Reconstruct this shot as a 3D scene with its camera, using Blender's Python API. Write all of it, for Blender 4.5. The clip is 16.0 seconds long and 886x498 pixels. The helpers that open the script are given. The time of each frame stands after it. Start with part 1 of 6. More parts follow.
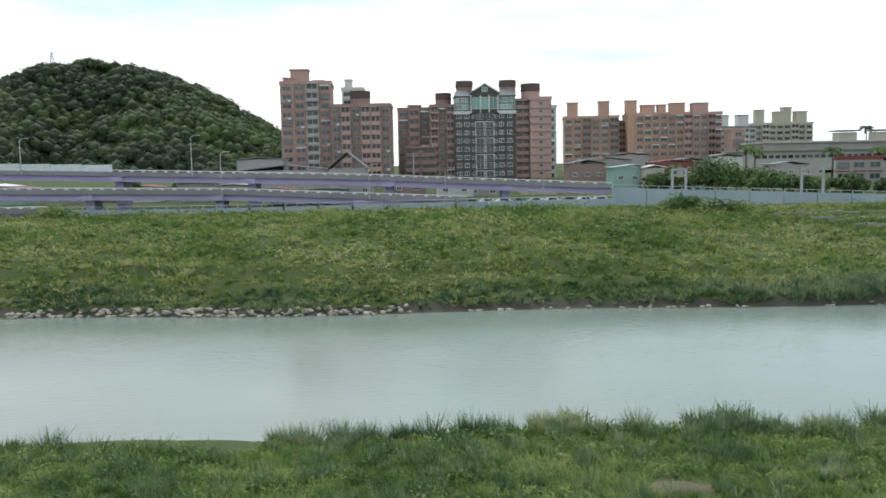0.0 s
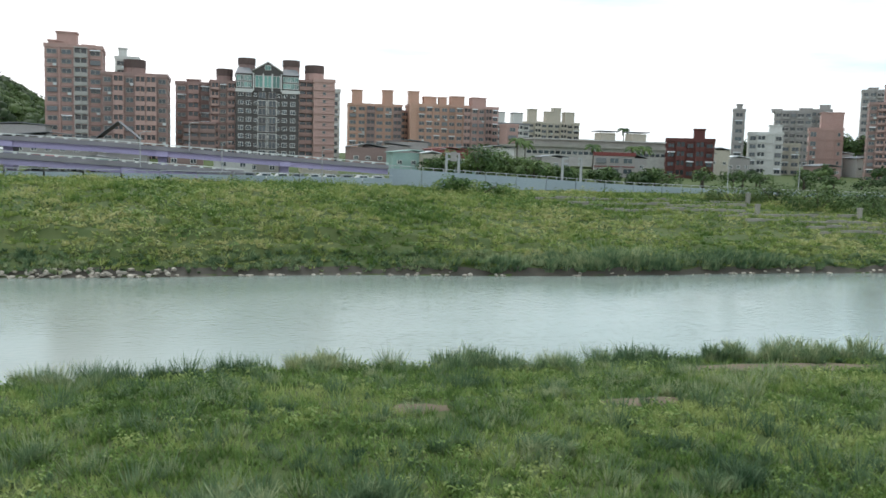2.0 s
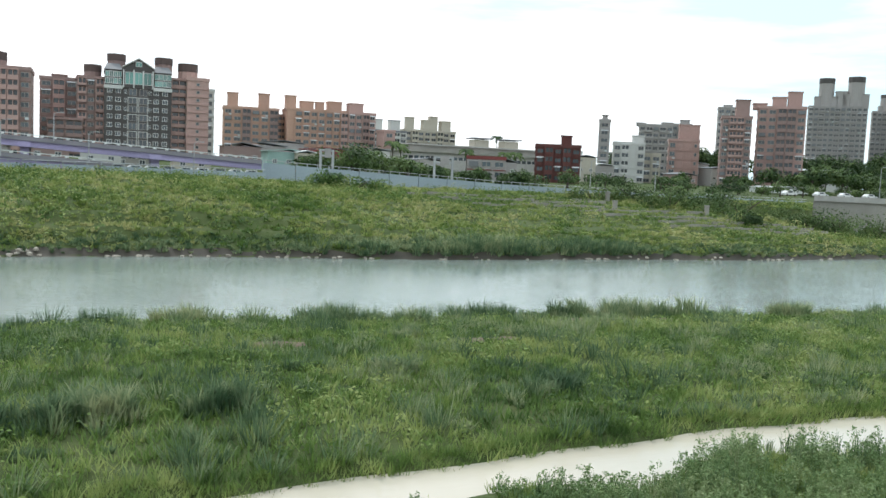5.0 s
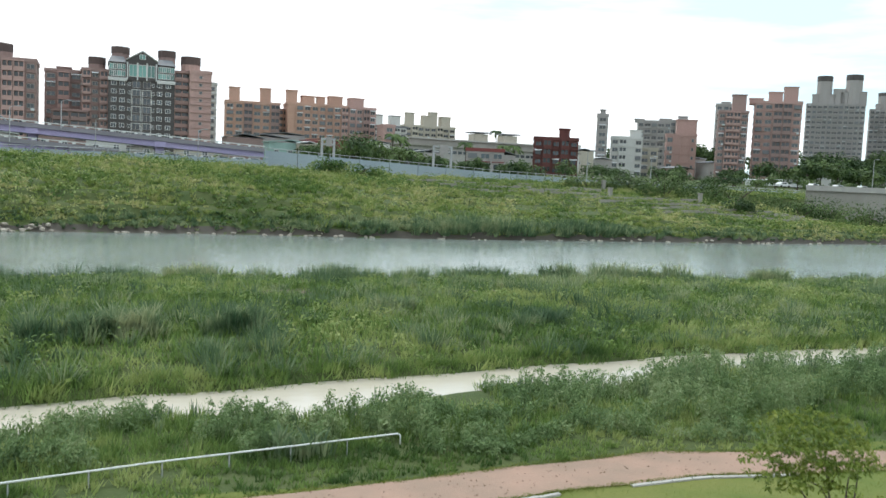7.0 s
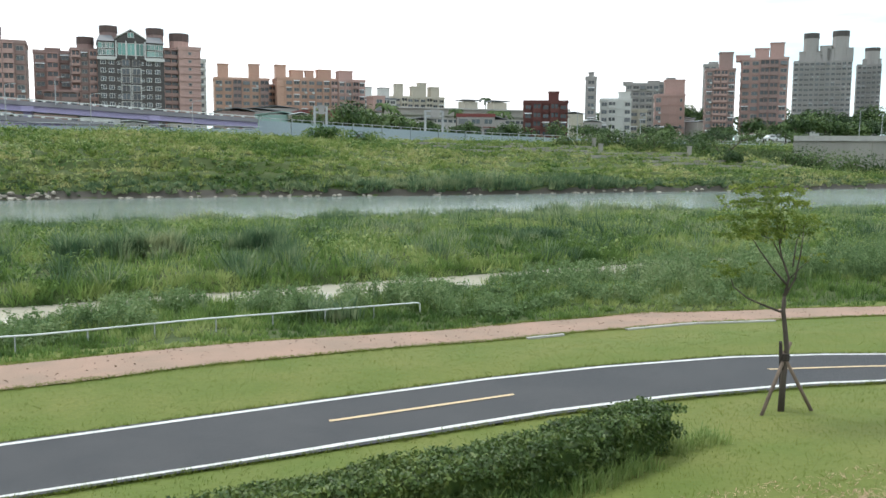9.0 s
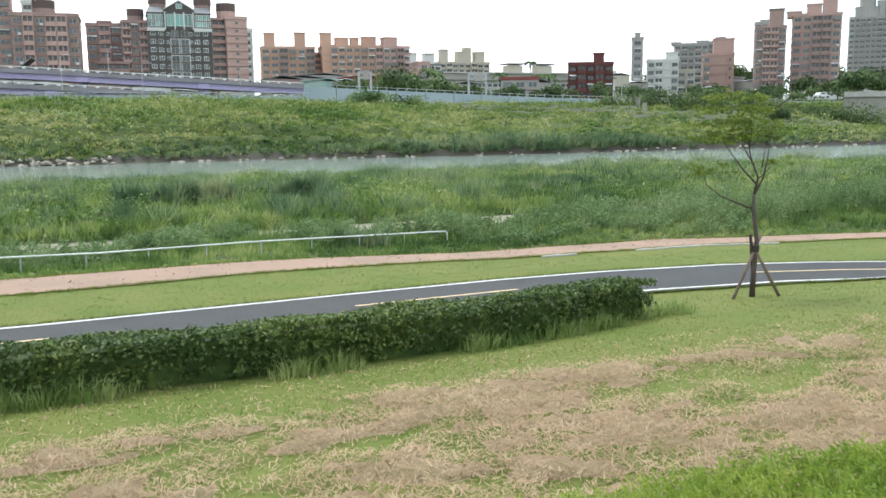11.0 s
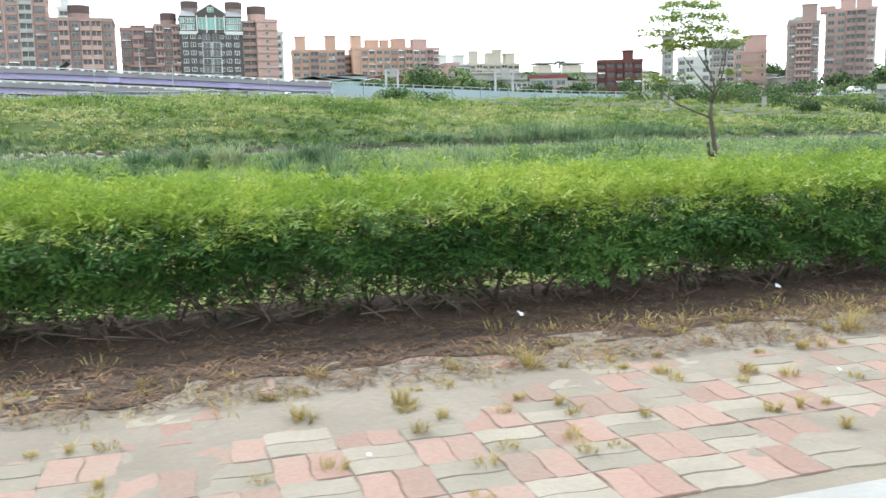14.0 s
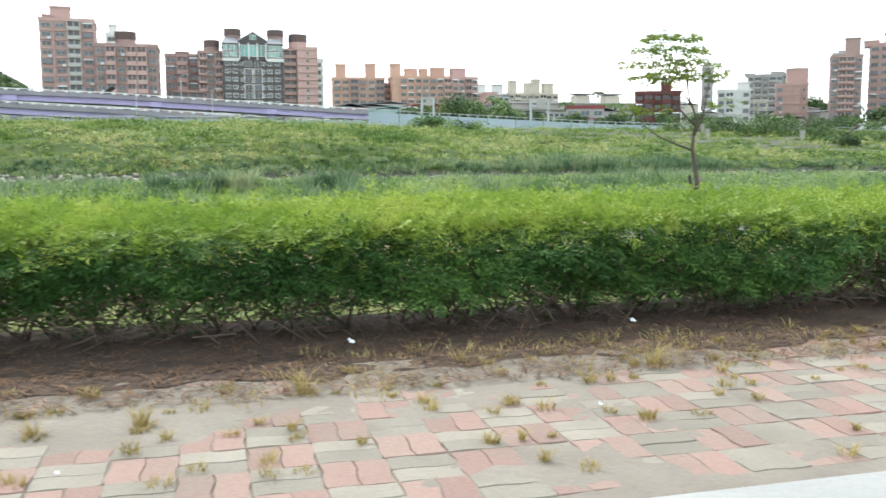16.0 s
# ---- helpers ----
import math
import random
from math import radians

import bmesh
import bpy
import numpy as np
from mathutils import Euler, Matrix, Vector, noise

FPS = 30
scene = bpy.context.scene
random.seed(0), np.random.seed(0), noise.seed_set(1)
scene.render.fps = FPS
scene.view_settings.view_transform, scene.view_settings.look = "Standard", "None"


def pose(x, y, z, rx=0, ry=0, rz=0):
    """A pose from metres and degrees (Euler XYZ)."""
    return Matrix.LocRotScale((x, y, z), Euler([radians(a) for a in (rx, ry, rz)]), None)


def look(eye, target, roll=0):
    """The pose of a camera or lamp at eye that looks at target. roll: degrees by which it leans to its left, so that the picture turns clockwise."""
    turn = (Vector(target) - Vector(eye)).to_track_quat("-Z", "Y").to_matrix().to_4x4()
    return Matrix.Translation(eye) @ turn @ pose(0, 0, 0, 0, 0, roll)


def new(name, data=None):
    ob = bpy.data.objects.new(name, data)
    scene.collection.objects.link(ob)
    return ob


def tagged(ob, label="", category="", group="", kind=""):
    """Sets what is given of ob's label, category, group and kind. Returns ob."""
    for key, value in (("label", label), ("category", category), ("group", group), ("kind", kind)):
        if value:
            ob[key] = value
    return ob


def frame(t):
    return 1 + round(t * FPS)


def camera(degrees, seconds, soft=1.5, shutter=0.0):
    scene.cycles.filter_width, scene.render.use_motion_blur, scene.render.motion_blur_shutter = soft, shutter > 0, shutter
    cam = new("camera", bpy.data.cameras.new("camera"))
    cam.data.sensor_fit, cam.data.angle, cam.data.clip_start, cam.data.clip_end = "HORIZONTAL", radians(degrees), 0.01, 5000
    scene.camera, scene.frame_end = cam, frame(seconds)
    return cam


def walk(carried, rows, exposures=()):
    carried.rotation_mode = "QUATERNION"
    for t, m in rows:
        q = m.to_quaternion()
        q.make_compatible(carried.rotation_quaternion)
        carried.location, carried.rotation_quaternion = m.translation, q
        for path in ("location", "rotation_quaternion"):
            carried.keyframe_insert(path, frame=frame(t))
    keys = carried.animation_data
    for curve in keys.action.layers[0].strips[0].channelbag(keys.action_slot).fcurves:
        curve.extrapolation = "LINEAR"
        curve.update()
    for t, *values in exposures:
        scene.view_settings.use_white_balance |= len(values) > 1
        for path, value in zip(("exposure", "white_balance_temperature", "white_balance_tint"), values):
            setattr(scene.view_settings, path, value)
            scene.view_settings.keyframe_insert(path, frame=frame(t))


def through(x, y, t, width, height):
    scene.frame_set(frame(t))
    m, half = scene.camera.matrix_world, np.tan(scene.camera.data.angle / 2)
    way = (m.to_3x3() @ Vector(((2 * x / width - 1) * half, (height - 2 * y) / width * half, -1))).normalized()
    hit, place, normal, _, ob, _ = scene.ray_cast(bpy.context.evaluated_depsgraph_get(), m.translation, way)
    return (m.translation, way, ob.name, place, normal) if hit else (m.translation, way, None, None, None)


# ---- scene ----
cam = camera(53.50, 16.0, soft=1.5, shutter=0.3)
PATH = [
    (0, (0.197, 3.090, 14.339), (0.266, 13.046, 13.399), -1.08),
    (0.5, (0.583, 2.521, 13.712), (1.216, 12.439, 12.603), -0.13),
    (1, (0.903, 1.845, 13.239), (2.336, 11.657, 11.949), 1.06),
    (1.5, (1.179, 1.149, 12.585), (3.232, 10.868, 11.433), 1.34),
    (2, (1.418, 0.393, 11.769), (3.894, 10.027, 10.747), 1.74),
    (2.5, (1.618, -0.359, 10.878), (4.547, 9.146, 9.849), 2.94),
    (3, (1.731, -1.037, 10.126), (5.064, 8.325, 9.005), 3.42),
    (3.5, (1.753, -1.700, 9.468), (5.432, 7.536, 8.392), 3.49),
    (6, (1.340, -5.684, 7.690), (5.101, 3.553, 6.964), 2.38),
    (6.5, (1.017, -6.665, 6.942), (4.782, 2.564, 6.139), 2.61),
    (7, (0.582, -7.543, 6.151), (4.348, 1.684, 5.326), 2.68),
    (7.5, (0.039, -8.298, 5.245), (3.796, 0.933, 4.424), 1.94),
    (8, (-0.454, -8.992, 4.477), (3.392, 0.196, 3.592), 0.87),
    (8.2, (-0.597, -9.201, 4.283), (3.306, -0.045, 3.317), 0.85),
    (10.3, (-1.183, -11.995, 3.199), (2.338, -2.720, 1.932), -1.28),
    (10.5, (-1.171, -12.209, 3.095), (2.287, -2.920, 1.768), -1.39),
    (11, (-1.186, -12.660, 2.871), (2.117, -3.336, 1.401), -0.53),
    (11.5, (-1.114, -13.043, 2.552), (2.049, -3.688, 0.975), -0.65),
    (12, (-0.975, -13.247, 2.189), (2.089, -3.856, 0.628), -0.08),
    (12.5, (-0.866, -13.320, 1.740), (2.111, -3.891, 0.247), -0.25),
    (13, (-0.752, -13.489, 1.278), (2.189, -4.040, -0.161), -0.71),
    (13.5, (-0.548, -13.663, 1.078), (2.392, -4.210, -0.337), -0.99),
    (14, (-0.209, -13.850, 1.099), (2.736, -4.398, -0.310), -1.14),
    (14.5, (0.280, -13.932, 1.126), (3.215, -4.473, -0.261), 0.57),
    (15, (0.727, -14.040, 1.136), (3.677, -4.580, -0.209), 0.35),
    (15.5, (1.025, -14.094, 1.079), (4.070, -4.646, -0.127), 0.22),
    (16, (0.870, -14.230, 1.097), (3.421, -4.622, 0.007), -0.21),
]
walk(cam, [(t, look(eye, target, roll)) for t, eye, target, roll in PATH],
     exposures=((0, 0.25), (3.5, 0.5), (6, 0.5), (8.2, 0.55), (10.3, 0.78), (12.0, 1.12), (13.5, 1.44), (15, 1.44), (16, 1.33)))

# ---- light ----
world = bpy.data.worlds.new("world")
scene.world = world
world.use_nodes = True
wn, wl = world.node_tree.nodes, world.node_tree.links
wn.clear()
sky = wn.new("ShaderNodeTexSky")
sky.sky_type, sky.sun_disc = "NISHITA", False
SUN_EL, SUN_AZ = radians(52), radians(-20)
sky.sun_elevation, sky.sun_rotation = SUN_EL, SUN_AZ
coord = wn.new("ShaderNodeTexCoord")
stretch = wn.new("ShaderNodeMapping")
stretch.inputs["Scale"].default_value = (1.0, 1.0, 7.0)
stretch.inputs["Rotation"].default_value = (0.0, 0.10, 0.0)
cloud = wn.new("ShaderNodeTexNoise")
cloud.inputs["Scale"].default_value, cloud.inputs["Detail"].default_value = 1.7, 7
cloud.inputs["Roughness"].default_value = 0.55
ramp = wn.new("ShaderNodeValToRGB")
ramp.color_ramp.elements[0].position, ramp.color_ramp.elements[1].position = 0.40, 0.60
half_sky = wn.new("ShaderNodeVectorMath")
half_sky.operation = "SCALE"
half_sky.inputs["Scale"].default_value = 0.10
mix = wn.new("ShaderNodeMixRGB")
mix.inputs["Color2"].default_value = (1.0, 1.0, 1.02, 1)
blue = wn.new("ShaderNodeMixRGB")
blue.inputs["Fac"].default_value = 0.8
blue.inputs["Color2"].default_value = (0.58, 0.80, 0.90, 1)
bg = wn.new("ShaderNodeBackground")
bg.inputs["Strength"].default_value = 1.12
wo = wn.new("ShaderNodeOutputWorld")
wl.new(coord.outputs["Generated"], stretch.inputs["Vector"])
wl.new(stretch.outputs[0], cloud.inputs["Vector"])
wl.new(cloud.outputs["Fac"], ramp.inputs["Fac"])
wl.new(sky.outputs[0], half_sky.inputs[0])
wl.new(half_sky.outputs[0], blue.inputs["Color1"])
wl.new(ramp.outputs["Color"], mix.inputs["Fac"])
wl.new(blue.outputs[0], mix.inputs["Color1"])
wl.new(mix.outputs[0], bg.inputs["Color"])
wl.new(bg.outputs[0], wo.inputs["Surface"])
sun = new("sun", bpy.data.lights.new("sun", "SUN"))
sun.data.energy, sun.data.angle, sun.data.color = 1.3, radians(14), (1.0, 0.98, 0.95)
sun.matrix_world = look((0, 0, 60), (-60 * math.sin(SUN_AZ) * 0.78, -60 * math.cos(SUN_AZ) * 0.78, 60 - 77))


# ---- materials ----
def base_material(name, rough=0.8, metal=0.0, spec=0.3):
    m = bpy.data.materials.new(name)
    m.use_nodes = True
    b = m.node_tree.nodes["Principled BSDF"]
    b.inputs["Roughness"].default_value, b.inputs["Metallic"].default_value = rough, metal
    b.inputs["Specular IOR Level"].default_value = spec
    return m, m.node_tree.nodes, m.node_tree.links, b


def blend(nodes, links, fac, a, b, kind="MIX"):
    """A colour mix; fac, a and b are sockets or values."""
    n = nodes.new("ShaderNodeMixRGB")
    n.blend_type = kind
    for slot, v in (("Fac", fac), ("Color1", a), ("Color2", b)):
        if isinstance(v, bpy.types.NodeSocket):
            links.new(v, n.inputs[slot])
        else:
            n.inputs[slot].default_value = v if slot == "Fac" else (*v, 1)
    return n.outputs[0]


def noise_of(nodes, links, scale, lo, hi, detail=4, squash=(1, 1, 1), space="Position"):
    """World-space noise, stretched between lo and hi to 0..1."""
    g = nodes.new("ShaderNodeNewGeometry")
    mp = nodes.new("ShaderNodeMapping")
    mp.inputs["Scale"].default_value = squash
    links.new(g.outputs[space], mp.inputs[0])
    t = nodes.new("ShaderNodeTexNoise")
    t.inputs["Scale"].default_value, t.inputs["Detail"].default_value = scale, detail
    links.new(mp.outputs[0], t.inputs["Vector"])
    r = nodes.new("ShaderNodeMapRange")
    r.inputs["From Min"].default_value, r.inputs["From Max"].default_value = lo, hi
    links.new(t.outputs["Fac"], r.inputs["Value"])
    return r.outputs[0]


def relief(nodes, links, b, height, strength, distance):
    n = nodes.new("ShaderNodeBump")
    n.inputs["Strength"].default_value, n.inputs["Distance"].default_value = strength, distance
    links.new(height, n.inputs["Height"])
    links.new(n.outputs[0], b.inputs["Normal"])


def surface(name, c1, c2, scale=1.0, fine=20.0, rough=0.8, bump=0.01, metal=0.0, spread=0.0, spec=0.3, streak=False):
    """Two colours mixed by broad and fine noise, with fine relief; spread: variation from object to object."""
    m, n, l, b = base_material(name, rough, metal, spec)
    broad = noise_of(n, l, scale, 0.32, 0.68, 5, (1, 1, 0.25) if streak else (1, 1, 1))
    grain = noise_of(n, l, fine, 0.25, 0.75, 4)
    c = blend(n, l, broad, c1, c2)
    dark = tuple(0.62 * v for v in c1)
    f = n.new("ShaderNodeMath")
    f.operation = "MULTIPLY"
    f.inputs[1].default_value = 0.45
    l.new(grain, f.inputs[0])
    c = blend(n, l, f.outputs[0], c, dark)
    if spread:
        o = n.new("ShaderNodeObjectInfo")
        r = n.new("ShaderNodeMapRange")
        r.inputs["To Min"].default_value, r.inputs["To Max"].default_value = 1 - spread, 1 + spread
        l.new(o.outputs["Random"], r.inputs["Value"])
        c = blend(n, l, 1.0, c, r.outputs[0], "MULTIPLY")
    l.new(c, b.inputs["Base Color"])
    if bump:
        relief(n, l, b, grain, 0.6, bump)
    return m


def foliage(name, dark, mid, light, scale=0.25, through=0.3, rough=0.6, clump=4.0, single=0.3):
    """Leaves: colour from leaf to leaf, over patches of ground, and light let through."""
    m, n, l, b = base_material(name, rough, 0, 0.25)
    g = n.new("ShaderNodeNewGeometry")
    r = n.new("ShaderNodeValToRGB")
    e = r.color_ramp.elements
    e[0].color, e[1].color = (*dark, 1), (*light, 1)
    e.new(0.5).color = (*mid, 1)
    if single < 0.25:
        e[0].position, e[-1].position = 0.22, 0.78
    patch = noise_of(n, l, scale, 0.35, 0.65, 3)
    tuft_tone = noise_of(n, l, scale * clump, 0.33, 0.67, 2)
    total = None
    for socket, share in ((g.outputs["Random Per Island"], single), (patch, 0.49 - single / 2), (tuft_tone, 0.51 - single / 2)):
        a = n.new("ShaderNodeMath")
        a.operation = "MULTIPLY_ADD"
        a.inputs[1].default_value = share
        l.new(socket, a.inputs[0])
        if total:
            l.new(total, a.inputs[2])
        else:
            a.inputs[2].default_value = 0.0
        total = a.outputs[0]
    l.new(a.outputs[0], r.inputs["Fac"])
    l.new(r.outputs[0], b.inputs["Base Color"])
    t = n.new("ShaderNodeBsdfTranslucent")
    l.new(r.outputs[0], t.inputs["Color"])
    s = n.new("ShaderNodeMixShader")
    s.inputs[0].default_value = through
    l.new(b.outputs[0], s.inputs[1])
    l.new(t.outputs[0], s.inputs[2])
    l.new(s.outputs[0], n["Material Output"].inputs["Surface"])
    return m


def glass_dark(name, c=(0.02, 0.026, 0.03)):
    m, n, l, b = base_material(name, 0.12, 0, 0.6)
    o = n.new("ShaderNodeObjectInfo")
    l.new(blend(n, l, o.outputs["Random"], c, tuple(3.5 * v for v in c)), b.inputs["Base Color"])
    return m


M = {}
M["ground"] = surface("earth_and_grass", (0.05, 0.08, 0.022), (0.085, 0.105, 0.034), 0.35, 6, 0.95, 0.05)
M["lawn"] = surface("mown_lawn", (0.10, 0.140, 0.022), (0.155, 0.168, 0.04), 0.6, 14, 0.9, 0.006)
M["mud"] = surface("bare_mud", (0.17, 0.13, 0.09), (0.11, 0.085, 0.06), 0.8, 9, 0.85, 0.03)
M["soil"] = surface("dry_dark_soil", (0.05, 0.035, 0.028), (0.095, 0.066, 0.05), 3.2, 45, 0.95, 0.02)
M["red_path"] = surface("red_gravel", (0.37, 0.245, 0.185), (0.27, 0.20, 0.15), 0.8, 30, 0.95, 0.01)
M["asphalt"] = surface("asphalt", (0.052, 0.054, 0.058), (0.07, 0.07, 0.072), 0.7, 90, 0.85, 0.004)
M["line_white"] = surface("road_paint_white", (0.72, 0.72, 0.70), (0.55, 0.55, 0.52), 3, 40, 0.7, 0)
M["line_cream"] = surface("road_paint_cream", (0.66, 0.50, 0.30), (0.55, 0.42, 0.27), 3, 40, 0.7, 0)
M["rock"] = surface("bank_rock", (0.42, 0.38, 0.32), (0.28, 0.25, 0.21), 1.2, 8, 0.9, 0.05, spread=0.25)
M["concrete"] = surface("weathered_concrete", (0.36, 0.345, 0.31), (0.27, 0.26, 0.235), 0.25, 4, 0.9, 0.03, streak=True)
M["concrete_pale"] = surface("pale_concrete", (0.45, 0.44, 0.41), (0.36, 0.35, 0.33), 0.8, 12, 0.9, 0.01)
M["roadway"] = surface("roadway_concrete", (0.33, 0.325, 0.31), (0.25, 0.245, 0.235), 1.2, 50, 0.92, 0.006)
M["hay_mat"] = surface("matted_dry_grass", (0.36, 0.265, 0.17), (0.26, 0.215, 0.11), 2.0, 55, 0.95, 0.03)
M["terrace"] = surface("terrace_stone", (0.33, 0.315, 0.28), (0.24, 0.225, 0.195), 0.4, 5, 0.95, 0.05)
M["purple"] = surface("lilac_steel", (0.42, 0.375, 0.57), (0.35, 0.32, 0.49), 0.08, 3, 0.6, 0, streak=True)
M["parapet"] = surface("grey_parapet", (0.27, 0.26, 0.28), (0.19, 0.185, 0.20), 0.2, 3, 0.85, 0)
M["blue_wall"] = surface("pale_blue_wall", (0.36, 0.43, 0.47), (0.28, 0.34, 0.38), 0.1, 3, 0.8, 0, streak=True)
M["barrier"] = surface("pale_barrier", (0.62, 0.66, 0.66), (0.52, 0.56, 0.57), 0.1, 3, 0.5, 0)
M["steel"] = surface("galvanised_steel", (0.45, 0.46, 0.47), (0.36, 0.37, 0.38), 0.5, 12, 0.5, 0, metal=0.3)
M["rail_white"] = surface("white_rail_paint", (0.74, 0.76, 0.74), (0.60, 0.62, 0.60), 0.6, 12, 0.5, 0)
M["rail_grey"] = surface("dull_rail_paint", (0.42, 0.44, 0.45), (0.33, 0.35, 0.36), 0.6, 12, 0.5, 0)
M["brick_pink"] = surface("pink_tile_cladding", (0.49, 0.33, 0.29), (0.385, 0.26, 0.235), 0.06, 1.5, 0.85, 0, streak=True)
M["brick_orange"] = surface("orange_tile_cladding", (0.54, 0.345, 0.265), (0.43, 0.275, 0.215), 0.05, 1.5, 0.85, 0, streak=True)
M["brick_brown"] = surface("brown_tile_cladding", (0.345, 0.24, 0.215), (0.265, 0.19, 0.175), 0.06, 1.5, 0.85, 0, streak=True)
M["brick_red"] = surface("dark_red_tile_cladding", (0.135, 0.052, 0.046), (0.10, 0.045, 0.04), 0.08, 1.5, 0.85, 0, streak=True)
M["slate"] = surface("dark_grey_tile_cladding", (0.105, 0.095, 0.09), (0.075, 0.07, 0.068), 0.08, 1.5, 0.7, 0, streak=True)
M["wall_white"] = surface("white_tile_cladding", (0.62, 0.62, 0.59), (0.50, 0.50, 0.48), 0.06, 1.5, 0.8, 0, streak=True)
M["wall_grey"] = surface("grey_tile_cladding", (0.39, 0.37, 0.355), (0.29, 0.275, 0.265), 0.05, 1.5, 0.85, 0, streak=True)
M["wall_cream"] = surface("cream_plaster", (0.50, 0.46, 0.38), (0.40, 0.37, 0.31), 0.06, 1.5, 0.85, 0, streak=True)
M["trim_white"] = surface("white_trim", (0.66, 0.66, 0.63), (0.56, 0.56, 0.54), 0.2, 4, 0.7, 0)
M["frame_dull"] = surface("dull_window_frames", (0.40, 0.37, 0.34), (0.32, 0.30, 0.28), 0.2, 4, 0.7, 0)
M["cap_brown"] = surface("brown_roof_cap", (0.13, 0.09, 0.08), (0.10, 0.075, 0.07), 0.1, 3, 0.8, 0)
M["roof_grey"] = surface("grey_metal_roof", (0.20, 0.21, 0.22), (0.15, 0.155, 0.165), 0.2, 3, 0.6, 0)
M["roof_green"] = surface("pale_green_sheeting", (0.33, 0.48, 0.44), (0.26, 0.38, 0.35), 0.2, 3, 0.6, 0)
M["roof_red"] = surface("red_sheeting", (0.22, 0.055, 0.052), (0.17, 0.05, 0.045), 0.2, 3, 0.6, 0)
M["roof_white"] = surface("white_sheeting", (0.72, 0.74, 0.75), (0.6, 0.62, 0.63), 0.2, 3, 0.5, 0)
M["glass"] = glass_dark("window_glass")
M["glass_green"] = glass_dark("green_window_glass", (0.05, 0.12, 0.105))
M["hill_leaf"] = foliage("hill_forest_leaves", (0.014, 0.024, 0.010), (0.026, 0.046, 0.015), (0.058, 0.092, 0.024), 0.012, 0.12, 0.7, 8.0, 0.1)
M["tree_leaf"] = foliage("broadleaf_tree_leaves", (0.022, 0.048, 0.015), (0.052, 0.095, 0.028), (0.115, 0.17, 0.055), 0.08, 0.2, 0.6, 5.0, 0.12)
M["far_grass"] = foliage("far_bank_grass_blades", (0.07, 0.135, 0.028), (0.205, 0.268, 0.072), (0.40, 0.395, 0.18), 0.06, 0.35, 0.6, 9.0, 0.14)
M["far_bush"] = foliage("far_bank_bush_leaves", (0.032, 0.08, 0.02), (0.11, 0.19, 0.05), (0.29, 0.345, 0.125), 0.09, 0.3, 0.6, 7.0, 0.12)
M["reed"] = foliage("silvergrass_blades", (0.05, 0.10, 0.048), (0.145, 0.215, 0.108), (0.33, 0.365, 0.20), 0.10, 0.35, 0.6, 9.0, 0.16)
M["weed"] = foliage("green_weed_leaves", (0.055, 0.108, 0.028), (0.15, 0.235, 0.06), (0.31, 0.36, 0.13), 0.12, 0.35, 0.6, 7.0, 0.18)
M["shrub"] = foliage("reed_bank_leaves", (0.07, 0.13, 0.05), (0.16, 0.24, 0.095), (0.34, 0.39, 0.21), 0.2, 0.35, 0.6, 5.0)
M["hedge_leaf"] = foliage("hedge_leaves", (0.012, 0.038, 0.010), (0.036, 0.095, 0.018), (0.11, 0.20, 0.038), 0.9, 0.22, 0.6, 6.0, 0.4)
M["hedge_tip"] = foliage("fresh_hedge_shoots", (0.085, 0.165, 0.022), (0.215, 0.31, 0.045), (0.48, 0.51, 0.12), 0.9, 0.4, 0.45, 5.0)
M["dark_hedge"] = foliage("dark_hedge_leaves", (0.026, 0.052, 0.017), (0.07, 0.115, 0.03), (0.21, 0.26, 0.07), 1.2, 0.25, 0.45, 6.0)
M["lawn_blade"] = foliage("lawn_blades", (0.10, 0.145, 0.022), (0.145, 0.183, 0.032), (0.21, 0.22, 0.055), 0.7, 0.35)
M["hay"] = foliage("cut_dry_grass", (0.25, 0.17, 0.1), (0.41, 0.29, 0.18), (0.54, 0.41, 0.27), 1.5, 0.2, 0.8)
M["dry_tuft"] = foliage("yellowing_grass_blades", (0.16, 0.135, 0.05), (0.31, 0.24, 0.088), (0.46, 0.36, 0.17), 1.5, 0.3, 0.8)
M["tree_young"] = foliage("young_tree_leaves", (0.06, 0.105, 0.02), (0.14, 0.195, 0.03), (0.28, 0.31, 0.065), 1.5, 0.4)
M["bark"] = surface("young_bark", (0.105, 0.085, 0.07), (0.065, 0.054, 0.046), 6, 50, 0.9, 0.004)
M["stake"] = surface("weathered_stake_wood", (0.20, 0.15, 0.115), (0.12, 0.09, 0.075), 5, 60, 0.85, 0.002)
M["stake_dark"] = surface("tarred_stake_wood", (0.045, 0.035, 0.03), (0.03, 0.025, 0.022), 5, 60, 0.8, 0.002)
M["twig"] = surface("bare_hedge_stems", (0.155, 0.115, 0.09), (0.085, 0.06, 0.048), 5, 60, 0.9, 0.002)
M["litter"] = foliage("brown_leaf_litter", (0.045, 0.027, 0.018), (0.12, 0.07, 0.042), (0.26, 0.165, 0.095), 2.0, 0.1, 0.9)
M["paper"] = surface("crumpled_white_paper", (0.78, 0.80, 0.82), (0.68, 0.70, 0.73), 8, 60, 0.7, 0.002)
M["paver_grey"] = surface("grey_paver", (0.255, 0.226, 0.185), (0.20, 0.174, 0.14), 2.6, 60, 0.92, 0.004, spread=0.16)
M["paver_red"] = surface("faded_red_paver", (0.265, 0.165, 0.137), (0.24, 0.186, 0.152), 2.2, 60, 0.92, 0.004, spread=0.13)
